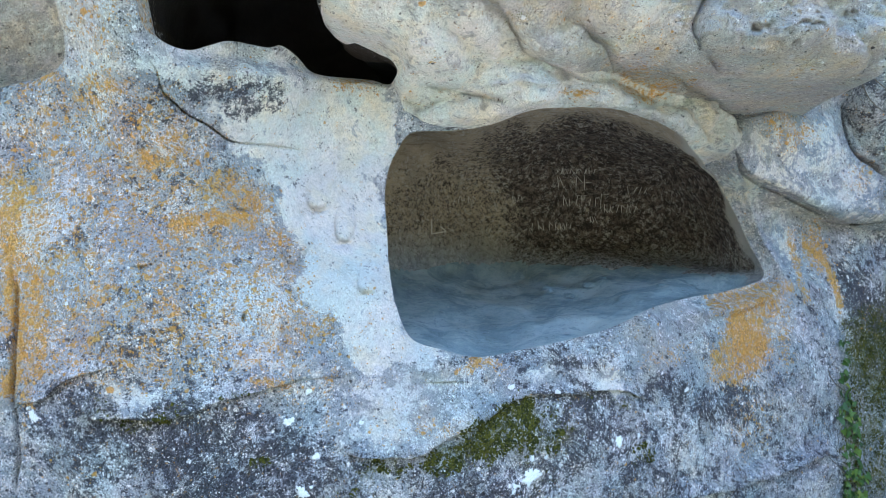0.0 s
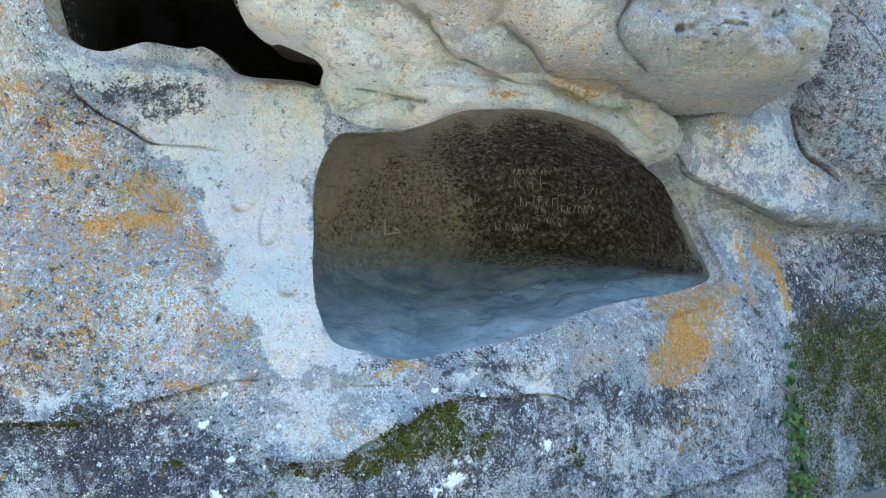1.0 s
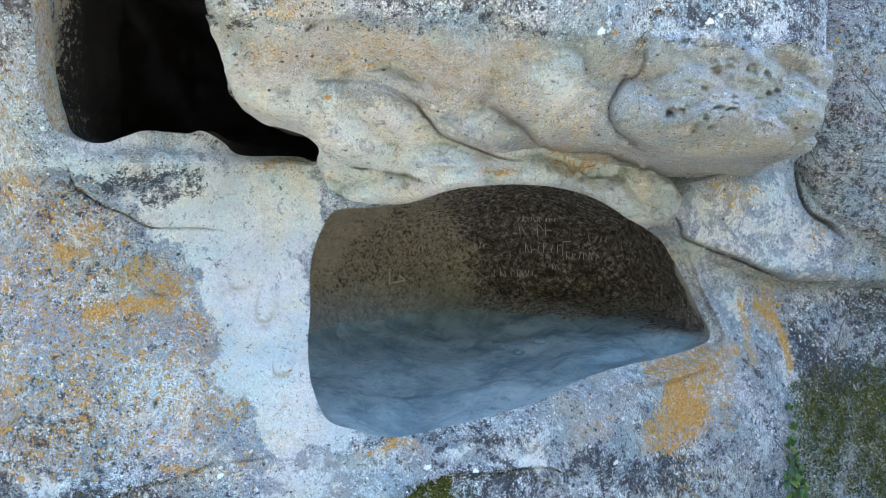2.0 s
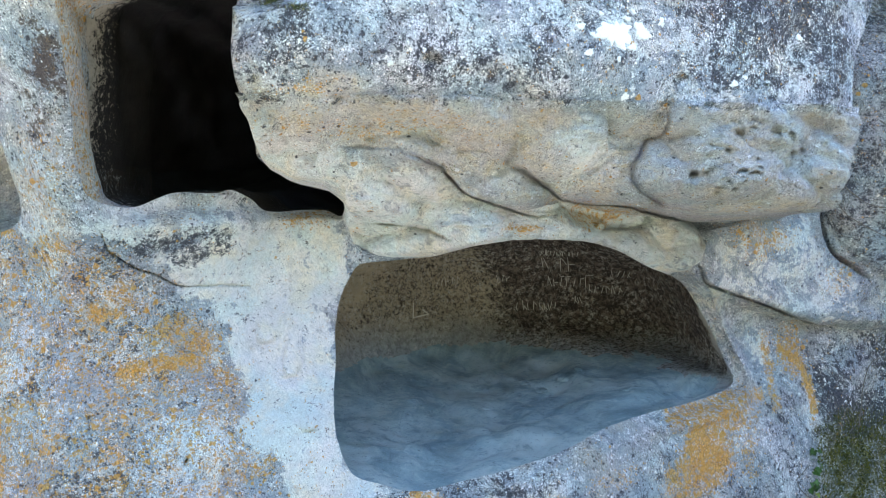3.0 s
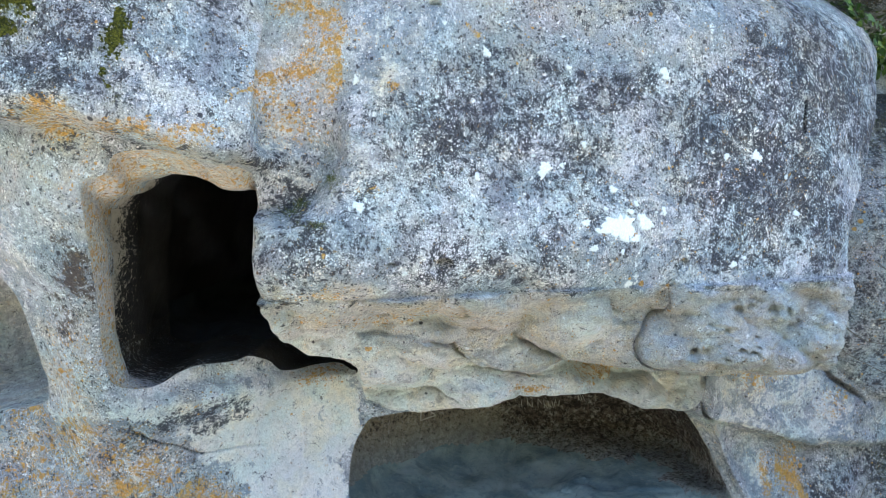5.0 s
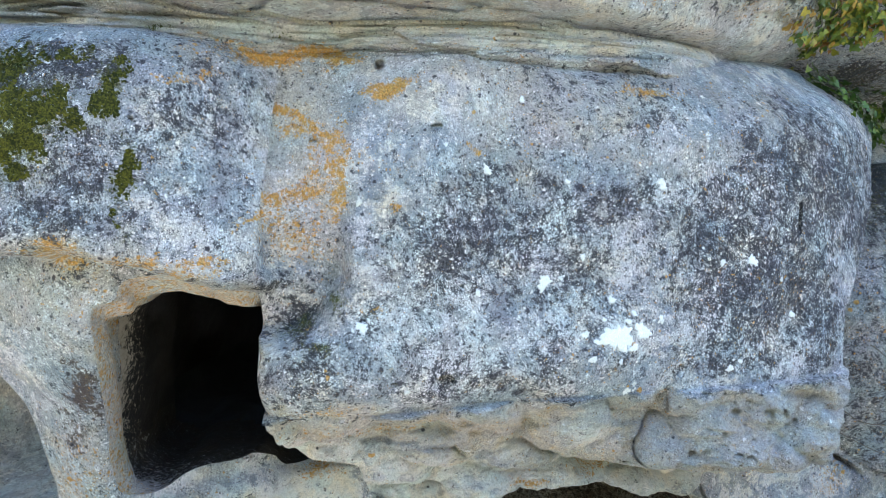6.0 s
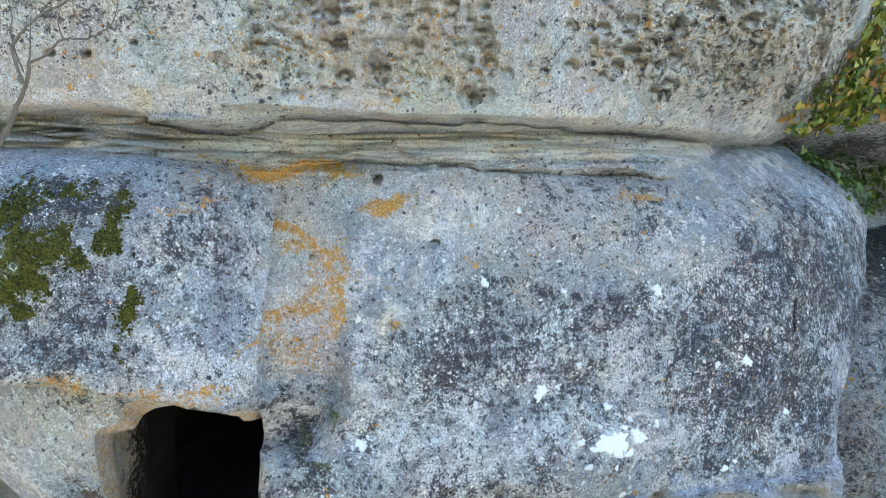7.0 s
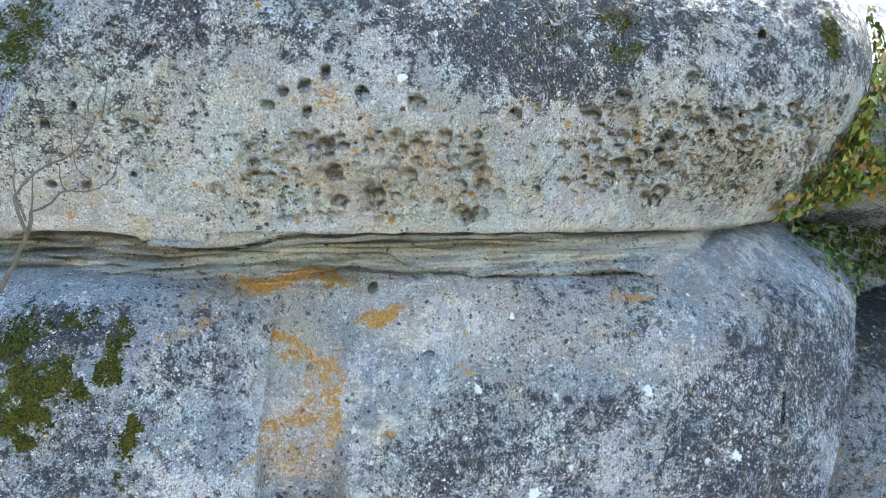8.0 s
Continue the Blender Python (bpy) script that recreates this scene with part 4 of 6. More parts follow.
dab("moss", 1.33, 0.67, 0.091, 0.091, 0.50)
dab("moss", -0.46, 0.66, 0.186, 0.062, 0.50)
dab("moss", 0.61, 0.55, 0.202, 0.101, 0.40)
dab("moss", -0.08, 0.85, 0.193, 0.064, 0.50)
dab("dark", 2.93, 1.60, 0.274, 0.548, 0.40)
dab("dark", 3.52, 1.48, 0.332, 0.758, 0.60)
dab("dark", 2.63, 0.30, 0.664, 0.249, 0.50)
dab("dark", 3.60, 2.76, 0.288, 0.576, 0.40)
dab("dark", -1.24, 2.95, 0.256, 0.096, 0.75)
dab("dark", -1.87, 1.30, 0.346, 0.072, 0.60)
dab("dark", 0.33, 1.36, 0.583, 0.069, 0.60)
dab("dark", 0.79, 1.26, 0.536, 0.107, 0.45)
dab("dark", 1.40, 1.05, 0.562, 0.150, 0.42)
dab("dark", 2.95, 0.75, 0.478, 0.608, 0.50)
dab("dark", -0.89, 0.92, 0.366, 0.183, 0.55)
dab("dark", -2.10, 1.11, 0.233, 0.233, 0.50)
dab("dark", 0.58, 1.09, 0.207, 0.069, 0.50)
dab("dark", -1.59, 1.03, 0.433, 0.173, 0.42)
dab("dark", -0.11, 0.71, 0.798, 0.192, 0.42)
dab("dark", 1.37, 0.63, 0.548, 0.292, 0.42)
dab("dark", -1.59, 1.58, 0.441, 0.177, 0.35)
dab("dark", -1.12, 2.87, 0.132, 0.082, 0.60)
dab("dark", -2.01, 2.17, 0.369, 0.461, 0.25)
dab("plaster", -0.28, 1.11, 0.290, 0.226, 0.55)
dab("plaster", -0.17, 1.41, 0.133, 0.099, 0.80)
dab("plaster", -1.10, 2.81, 0.199, 0.166, 0.80)
dab("plaster", 0.63, 1.22, 0.175, 0.070, 0.50)
dab("plaster", 1.10, 1.08, 0.109, 0.073, 0.80)
dab("plaster", -1.64, 1.30, 0.231, 0.064, 0.60)
dab("plaster", -1.04, 1.42, 0.153, 0.092, 0.45)
dab("plaster", 0.25, 3.28, 0.203, 0.203, 0.50)
dab("plaster", 2.44, 2.38, 0.269, 0.269, 0.50)
dab("plaster", 2.84, 1.91, 0.187, 0.421, 0.45)
dab("pale", -1.45, 1.52, 0.740, 0.296, 0.50)
dab("pale", 0.62, 1.08, 0.865, 0.277, 0.60)
dab("pale", -1.72, 1.06, 0.575, 0.230, 0.55)
dab("pale", 1.60, 0.77, 0.565, 0.376, 0.55)
dab("pale", 1.19, 1.22, 0.370, 0.111, 0.60)
dab("brown", 2.14, 0.72, 0.239, 0.239, 0.30)
dab("brown", -1.63, 3.88, 0.128, 0.228, 0.70)
dab("brown", -1.75, 3.62, 0.117, 0.176, 0.45)
dab("plaster", -1.37, 3.17, 0.215, 0.077, 0.55)
dab("plaster", -0.92, 3.23, 0.194, 0.081, 0.75)
dab("plaster", -0.52, 3.08, 0.211, 0.105, 0.45)
dab("plaster", -1.87, 3.02, 0.246, 0.092, 0.40)
dab("orange", -1.49, 4.71, 0.227, 0.063, 0.50)
dab("orange", -1.12, 4.64, 0.229, 0.051, 0.45)
dab("orange", -0.90, 4.57, 0.182, 0.047, 0.50)
dab("orange", 0.07, 3.59, 0.630, 0.079, 0.25)
dab("orange", -0.32, 3.75, 0.175, 0.044, 0.35)
dab("orange", -1.79, 3.32, 0.180, 0.300, 0.25)
dab("orange", -0.60, 3.05, 0.104, 0.063, 0.50)
dab("orange", -1.96, 2.83, 0.188, 0.047, 0.50)
dab("orange", -2.27, 2.81, 0.080, 0.038, 0.60)
dab("orange", -2.35, 2.68, 0.096, 0.128, 0.35)
dab("orange", -1.42, 4.06, 0.039, 0.529, 0.35)
dab("orange", -0.85, 4.63, 0.158, 0.053, 0.50)
dab("tan", -1.84, 3.31, 0.272, 0.362, 0.60)
dab("tan", -1.27, 3.16, 0.373, 0.124, 0.50)
dab("tan", -0.62, 3.05, 0.277, 0.173, 0.60)
dab("tan", -1.43, 4.06, 0.097, 0.529, 0.80)
dab("tan", -0.64, 4.06, 0.086, 0.487, 0.70)
dab("tan", -0.95, 4.39, 0.312, 0.142, 0.90)
dab("tan", -1.42, 4.68, 0.361, 0.129, 0.80)
dab("tan", -0.90, 4.57, 0.234, 0.091, 0.80)
dab("tan", 2.29, 3.11, 0.586, 0.098, 0.70)
dab("tan", 2.53, 3.48, 0.294, 0.220, 0.40)
dab("tan", -1.68, 4.38, 0.299, 0.245, 0.45)
dab("dark", 3.56, 3.88, 0.232, 1.392, 0.50)
dab("dark", 3.58, 1.77, 0.485, 0.485, 0.40)
dab("dark", 0.40, 4.63, 0.371, 0.186, 0.50)
dab("dark", 2.08, 4.30, 0.529, 0.529, 0.55)
dab("dark", 2.60, 4.48, 0.223, 0.816, 0.65)
dab("dark", -0.37, 4.23, 0.088, 0.073, 0.60)
dab("dark", -0.58, 4.42, 0.121, 0.060, 0.50)
dab("dark", 1.03, 3.88, 0.958, 0.128, 0.35)
dab("dark", 0.11, 4.11, 0.437, 0.117, 0.40)
dab("orange", -0.38, 4.76, 0.185, 0.154, 0.35)
dab("orange", -0.01, 4.38, 0.089, 0.044, 0.40)
dab("orange", 0.06, 4.91, 0.061, 0.031, 0.50)
dab("orange", -0.54, 5.75, 0.292, 0.071, 0.75)
dab("orange", -0.43, 5.77, 0.198, 0.049, 0.70)
dab("orange", 0.00, 5.58, 0.143, 0.044, 0.95)
dab("orange", -0.26, 5.15, 0.038, 0.283, 0.60)
dab("orange", -0.37, 5.36, 0.079, 0.064, 0.60)
dab("orange", -0.47, 4.84, 0.215, 0.046, 0.45)
dab("orange", -0.56, 4.81, 0.115, 0.023, 0.60)
dab("orange", -0.92, 5.60, 0.084, 0.051, 0.40)
dab("orange", 1.59, 5.58, 0.215, 0.036, 0.55)
dab("orange", 0.51, 5.24, 0.080, 0.026, 0.50)
dab("moss", -1.62, 5.29, 0.173, 0.198, 0.95)
dab("moss", -1.50, 5.45, 0.226, 0.100, 0.70)
dab("moss", -1.40, 5.40, 0.126, 0.063, 0.70)
dab("moss", -1.67, 5.67, 0.156, 0.104, 0.50)
dab("moss", -1.23, 5.53, 0.078, 0.157, 0.60)
dab("moss", -1.12, 5.09, 0.078, 0.155, 0.55)
dab("moss", -1.13, 4.85, 0.038, 0.102, 0.45)
dab("moss", -1.40, 5.63, 0.052, 0.031, 0.70)
dab("moss", -0.19, 4.40, 0.044, 0.088, 0.50)
dab("moss", -0.37, 4.21, 0.116, 0.058, 0.50)
dab("dark", -0.87, 5.16, 0.329, 0.684, 0.50)
dab("dark", -1.38, 5.13, 0.351, 0.326, 0.42)
dab("dark", -0.46, 4.28, 0.154, 0.077, 0.60)
dab("dark", -0.51, 4.48, 0.183, 0.122, 0.35)
dab("dark", -1.56, 5.58, 0.256, 0.154, 0.50)
dab("dark", 2.99, 4.94, 0.160, 0.800, 0.70)
dab("dark", 2.33, 4.77, 0.436, 0.909, 0.50)
dab("dark", 0.71, 4.88, 0.642, 0.385, 0.40)
dab("orange", -0.15, 6.77, 0.081, 0.135, 0.35)
dab("orange", 0.03, 6.63, 0.082, 0.082, 0.30)
dab("orange", -0.09, 6.58, 0.220, 0.083, 0.25)
dab("moss", -2.12, 7.22, 0.294, 0.391, 0.80)
dab("moss", 1.38, 7.08, 0.193, 0.064, 0.50)
dab("moss", 0.61, 7.09, 0.291, 0.117, 0.30)
dab("moss", 2.73, 7.20, 0.080, 0.182, 0.85)
dab("moss", 1.79, 7.26, 0.270, 0.101, 0.40)
dab("moss", 0.93, 7.17, 0.367, 0.076, 0.30)
dab("moss", -2.01, 7.11, 0.193, 0.193, 0.80)
dab("dark", -1.34, 6.94, 0.304, 0.253, 0.35)
dab("dark", -1.52, 6.67, 0.155, 0.078, 0.70)
dab("dark", 2.70, 5.21, 0.465, 0.582, 0.50)
dab("plaster", 2.58, 5.78, 0.383, 0.170, 0.40)
dab("plaster", 2.51, 6.04, 0.165, 0.206, 0.50)
dab("plaster", -0.13, 5.94, 0.837, 0.040, 0.40)
streak("orange", [(-0.44, 5.45), (-0.36, 5.41), (-0.31, 5.34), (-0.265, 5.25), (-0.235, 5.15), (-0.215, 5.04), (-0.22, 4.93), (-0.235, 4.83)], 0.050, 0.75)
streak("orange", [(3.06, 1.88), (3.20, 1.75), (3.27, 1.57), (3.29, 1.40)], 0.07, 1.0)
streak("orange", [(2.91, 1.98), (2.92, 1.72), (2.92, 1.48)], 0.08, 0.6)
streak("orange", [(2.00, 1.50), (2.26, 1.55), (2.57, 1.57), (2.78, 1.57)], 0.10, 0.62)
streak("orange", [(-2.40, 2.23), (-2.36, 2.08), (-2.33, 1.80), (-2.25, 1.58), (-2.30, 1.32)], 0.10, 0.9)
streak("orange", [(-2.21, 1.87), (-2.15, 1.58), (-2.17, 1.43)], 0.12, 0.7)
streak("orange", [(-0.30, 5.33), (-0.31, 5.15), (-0.33, 5.02)], 0.05, 0.5)
dab("orange", -0.48, 4.95, 0.16, 0.05, 0.6)
dab("orange", -0.36, 4.99, 0.10, 0.06, 0.6)
dab("orange", -0.60, 5.78, 0.26, 0.06, 0.85)
dab("orange", -0.34, 5.76, 0.16, 0.05, 0.85)
dab("orange", 0.02, 5.58, 0.14, 0.05, 1.1)
dab("moss", -1.60, 5.30, 0.22, 0.26, 0.85)
dab("moss", -1.45, 5.38, 0.20, 0.14, 0.8)
dab("moss", -1.85, 5.35, 0.25, 0.30, 0.9)
dab("moss", -1.20, 5.50, 0.09, 0.20, 0.75)
dab("moss", -1.12, 5.14, 0.07, 0.20, 0.7)
dab("moss", -1.15, 4.95, 0.06, 0.12, 0.5)
dab("moss", -1.65, 5.62, 0.22, 0.10, 0.7)
dab("moss", -1.36, 5.66, 0.10, 0.08, 0.6)
dab("dark", -1.55, 5.60, 0.40, 0.18, 0.65)
dab("dark", -1.30, 5.62, 0.25, 0.20, 0.45)
dab("moss", 1.41, 7.04, 0.16, 0.09, 0.8)
dab("moss", 1.35, 7.25, 0.18, 0.10, 0.7)
dab("moss", 1.05, 7.15, 0.12, 0.16, 0.5)
dab("moss", 2.75, 7.20, 0.09, 0.22, 0.95)
region("plaster", [(-1.52, 3.21), (-1.27, 3.11), (-0.92, 3.19), (-0.77, 3.1), (-0.43, 3.07), (-0.29, 2.89), (-0.36, 2.64), (-0.73, 3.0), (-1.08, 2.93), (-1.46, 2.95), (-1.56, 3.03)], 0.62, 0.05)
region("dark", [(-2.33, 1.31), (-1.45, 1.32), (-0.59, 1.01), (-0.08, 0.84), (0.4, 1.18), (3.18, 0.97), (3.13, -0.06), (-2.38, 0.73)], 0.46, 0.12)
region("orange", [(-2.47, 3.02), (-1.47, 2.99), (-1.19, 2.39), (-0.73, 1.83), (-0.72, 1.33), (-2.26, 1.34)], 0.40, 0.10)
region("plaster", [(-0.8, 2.99), (-0.98, 3.03), (-1.29, 2.83), (-1.25, 2.61), (-1.02, 2.52), (-0.98, 2.35), (-0.9, 2.06), (-0.73, 1.74), (-0.63, 1.48), (-0.54, 1.31), (-0.16, 1.35), (-0.32, 1.81), (-0.38, 2.39), (-0.34, 2.6), (-0.34, 2.92), (-0.63, 3.03)], 0.95, 0.06)
region("tan", [(-0.59, 3.94), (-0.49, 3.79), (0.1, 3.78), (1.04, 3.7), (1.61, 3.65), (1.73, 3.69), (1.48, 3.3), (1.11, 3.09), (0.54, 3.29), (-0.02, 3.47), (-0.38, 3.24), (-0.73, 3.35)], 0.85, 0.05)
region("dark", [(-0.08, 4.86), (1.02, 5.0), (2.78, 5.15), (2.9, 3.83), (1.76, 3.79), (1.32, 3.72), (0.11, 3.83), (-0.48, 3.85), (-0.55, 4.06), (-0.18, 4.29)], 0.42, 0.08)
region("pale", [(-0.15, 4.86), (1.02, 5.0), (2.78, 5.15), (2.9, 3.83), (1.76, 3.79), (1.32, 3.72), (0.11, 3.83), (-0.48, 3.85), (-0.55, 4.06), (-0.18, 4.29)], 0.55, 0.08)
region("moss", [(-0.07, 7.21), (2.57, 7.4), (2.75, 6.99), (1.71, 6.93), (1.06, 6.85), (0.47, 6.8), (-0.06, 6.92), (-0.33, 6.98)], 0.22, 0.20)
region("dark", [(-0.07, 7.21), (2.57, 7.4), (2.75, 6.99), (3.44, 6.57), (2.18, 6.71), (1.71, 6.93), (1.06, 6.73), (0.47, 6.69), (0.2, 6.82), (-0.06, 6.92), (-0.34, 6.9), (-0.59, 7.06)], 0.56, 0.25)
region("tan", [(-1.87, 6.14), (-0.7, 6.2), (0.15, 6.16), (2.06, 6.0), (2.17, 5.91), (0.13, 6.06), (-0.77, 5.99), (-2.04, 6.03)], 0.90, 0.03)
region("tan", [(-0.53, 6.88), (0.75, 6.69), (3.45, 6.53), (3.25, 6.0), (2.17, 5.98), (-0.7, 6.18)], 0.45, 0.12)
region("pale", [(-1.34, 6.94), (-0.52, 6.93), (-0.63, 6.15), (-1.71, 6.13), (-1.67, 6.56)], 0.50, 0.15)
region("moss", [(3.50, 1.15), (3.75, 1.38), (4.1, 1.25), (4.6, 1.5), (4.6, -0.2), (3.75, -0.2), (3.85, 0.25), (3.60, 0.45), (3.75, 0.75)], 1.05, 0.28)
# more gully shade painted with the dark layer
region("dark", [(3.2, 1.6), (3.9, 2.0), (4.6, 2.1), (4.6, 1.2), (3.5, 1.1)], 0.7, 0.15)
region("moss", [(3.28, 1.31), (3.63, 1.42), (3.79, 1.37), (3.65, -0.17), (3.15, -0.09), (3.27, 0.7)], 0.85, 0.08)
region("plaster", [(-0.63, 6.33), (2.02, 6.22), (2.13, 5.72), (-0.76, 5.85)], 0.42, 0.10)
region("tan", [(-0.81, 5.86), (1.82, 5.74), (1.65, 5.18), (0.11, 5.43), (-0.11, 5.67), (-0.72, 5.6)], 0.45, 0.15)
region("tan", [(-0.72, 5.76), (-0.29, 5.77), (-0.14, 4.81), (-0.17, 4.63), (-0.6, 4.68)], 0.50, 0.05)
region("pale", [(-1.17, 5.73), (-0.76, 5.76), (-0.63, 4.58), (-1.1, 4.74)], 0.50, 0.10)
region("dark", [(2.83, 5.16), (4.37, 5.62), (3.81, 2.9), (3.47, 2.87)], 0.28, 0.10)
region("plaster", [(2.26, 2.6), (2.8, 2.29), (3.39, 2.12), (3.72, 2.09), (3.71, 2.38), (3.36, 2.66), (3.3, 2.95), (2.36, 2.86)], 0.50, 0.06)
region("dark", [(2.36, 5.47), (3.31, 5.44), (4.01, 4.82), (3.12, 4.35), (2.86, 4.13), (2.2, 4.26)], 0.52, 0.25)
LAYERS["dark"] = np.maximum(LAYERS["dark"], np.where(ZONE == 3, 0.56 * smooth(6.55, 7.1, Z + 0.35 * grain), 0))
in_band = smooth(5.78, 5.84, Z) * (1 - smooth(6.0, 6.06, Z)) * (1 - smooth(2.0, 2.5, X)) * np.where(ZONE == 0, 1, 0.3)
LAYERS["plaster"] = np.maximum(LAYERS["plaster"], 0.70 * in_band * (1 - smooth(5.93, 5.97, Z)))
LAYERS["tan"] = np.maximum(LAYERS["tan"], 0.5 * in_band)

for px, pz, r in HOLES:
    dab("tan", px, pz - 0.4 * r, 1.9 * r, 1.6 * r, 0.8)
for px, pz, r in HOLES[::3]:
    dab("orange", px, pz - r, 2.6 * r, 2.0 * r, 0.22)
# whole gully rock darkened: some dark crust, some painted shade
LAYERS["dark"] = np.maximum(LAYERS["dark"], np.where(ZONE == 6, 0.50, 0))
for key in ("dark", "pale"):
    LAYERS[key] *= np.where((ZONE == 6) | (ZONE == 5), 0.6, 1.0)
for px, pz, rx, rz in ((0.05, 3.25, 0.16, 0.13), (0.25, 3.12, 0.2, 0.07), (0.8, 2.97, 0.4, 0.05), (1.5, 2.98, 0.4, 0.07), (0.75, 3.3, 0.15, 0.1), (1.2, 3.4, 0.2, 0.15)):
    dab("plaster", px, pz, rx, rz, 0.65)
LAYERS["plaster"] = np.maximum(LAYERS["plaster"], 0.72 * np.where(ZONE == 4, 1.0, 0.0))
LAYERS["plaster"] = np.maximum(LAYERS["plaster"], 0.68 * np.where(ZONE == 1, 1.0, 0.0) * (1 - smooth(3.30, 3.50, Z + 0.3 * X + 0.1 * grain)))
# deep shade of the upper cleft painted as dark crust and moss
shaded_side = np.where((ZONE == 6) | (ZONE == 7), 1.0, 0.0) * smooth(4.2, 4.7, Z) * (1 - smooth(5.9, 6.1, Z))
LAYERS["dark"] = np.maximum(LAYERS["dark"], 0.65 * shaded_side)
LAYERS["moss"] = np.maximum(LAYERS["moss"], 0.55 * shaded_side)

# crusts gather in drifts
LAYERS["dark"] *= np.clip(1.05 + 1.1 * fbm(X, Z, 0.42, 5, 291, 1.0, 0.6), 0.3, 1.35)
LAYERS["pale"] *= np.clip(1 + 1.2 * fbm(X, Z, 0.36, 5, 1291, 1.0, 0.6), 0.3, 1.7)
for px, pz, rx, rz, a in ((2.35, 4.35, 0.40, 0.7, 0.66), (2.6, 4.9, 0.40, 0.6, 0.72), (2.1, 4.75, 0.55, 0.40, 0.65), (2.75, 4.2, 0.25, 0.5, 0.75), (0.75, 4.75, 0.40, 0.25, 0.55), (0.45, 4.55, 0.25, 0.2, 0.5), (2.8, 5.3, 0.3, 0.3, 0.6)):
    dab("dark", px, pz, rx, rz, a)
region("dark", [(-2.3, 7.3), (-0.7, 7.3), (-0.6, 6.45), (-1.2, 6.3), (-2.2, 6.3)], 0.38, 0.25)
region("pale", [(-2.3, 7.3), (2.8, 7.3), (2.9, 6.5), (-1.2, 6.15), (-2.2, 6.15)], 0.55, 0.25)
for px, pz, rx, rz, a in ((0.0, 5.25, 0.22, 0.45, 0.30), (0.35, 5.5, 0.5, 0.2, 0.35), (-0.45, 4.65, 0.2, 0.18, 0.35), (-0.45, 5.2, 0.15, 0.4, 0.30), (0.0, 4.6, 0.15, 0.2, 0.3)):
    dab("plaster", px, pz, rx, rz, a)

# bare plaster and raw stone keep clear of crusts
for key in ("pale", "dark"):
    LAYERS[key] *= 1 - 0.8 * np.clip(LAYERS["plaster"], 0, 1)
    LAYERS[key] *= np.where((ZONE == 4) | ((ZONE == 1) & (Z < 3.7)), 0.22, 1.0)
for px, pz, rx, rz in ((-1.24, 2.95, 0.22, 0.09), (-1.12, 2.86, 0.15, 0.08), (-1.34, 2.99, 0.13, 0.06)):
    dab("dark", px, pz, 1.35 * rx, 1.3 * rz, 0.56)


def link_mesh(name, verts, faces, mat, parent=None, layers=None, smooth_shade=True):
    me = bpy.data.meshes.new(name)
    verts, faces = np.asarray(verts, np.float32), np.asarray(faces, np.int32)
    k = faces.shape[1]
    me.vertices.add(len(verts))
    me.vertices.foreach_set("co", verts.ravel())
    me.loops.add(faces.size)
    me.loops.foreach_set("vertex_index", faces.ravel())
    me.polygons.add(len(faces))
    me.polygons.foreach_set("loop_start", np.arange(0, faces.size, k, dtype=np.int32))
    if smooth_shade:
        me.polygons.foreach_set("use_smooth", np.ones(len(faces), bool))
    me.update(calc_edges=True)
    for key, rgba in (layers or {}).items():
        at = me.color_attributes.new(key, "FLOAT_COLOR", "POINT")
        at.data.foreach_set("color", np.asarray(rgba, np.float32).ravel())
    me.materials.append(mat)
    ob = new(name, me)
    ob.parent = parent
    return ob


cliff = tagged(new("rock_cliff"), "weathered sandstone cliff with cave openings, lichen, moss and bedding cracks", "cliff", kind="structure")
NAMES = ("lower_wall", "overhanging_block", "brow", "upper_block", "niche_lip", "rock_spur", "gully_rock", "ivy_bank")
LABELS = ("grey lichen-speckled wall with orange patches", "blue-grey overhanging block with white lichen", "rounded brow over the doorway", "honeycombed upper block with dark top",
          "cracked pale lip over the niche", "pale blue-grey spur", "shaded grey rock in the gully", "earthy bank behind the cliff")
quad_gone = GONE[:-1, :-1] | GONE[1:, :-1] | GONE[:-1, 1:] | GONE[1:, 1:]
ids = np.arange(X.size).reshape(X.shape)
quads = np.stack([ids[:-1, :-1], ids[:-1, 1:], ids[1:, 1:], ids[1:, :-1]], -1)
growth = np.stack([LAYERS[k] for k in ("orange", "moss", "plaster", "dark")], -1).reshape(-1, 4)
stain = np.stack([LAYERS[k] for k in ("tan", "pale", "brown", "soot")], -1).reshape(-1, 4)
spots3 = np.stack([PX, Y, PZ], -1).reshape(-1, 3)
for zone, (name, label) in enumerate(zip(NAMES, LABELS)):
    f = quads[(~quad_gone) & (ZONE[:-1, :-1] == zone)]
    used, back_ids = np.unique(f, return_inverse=True)
    tagged(link_mesh(name, spots3[used], back_ids.reshape(-1, 4), ROCK, cliff, {"growth": growth[used], "stain": stain[used]}), label)


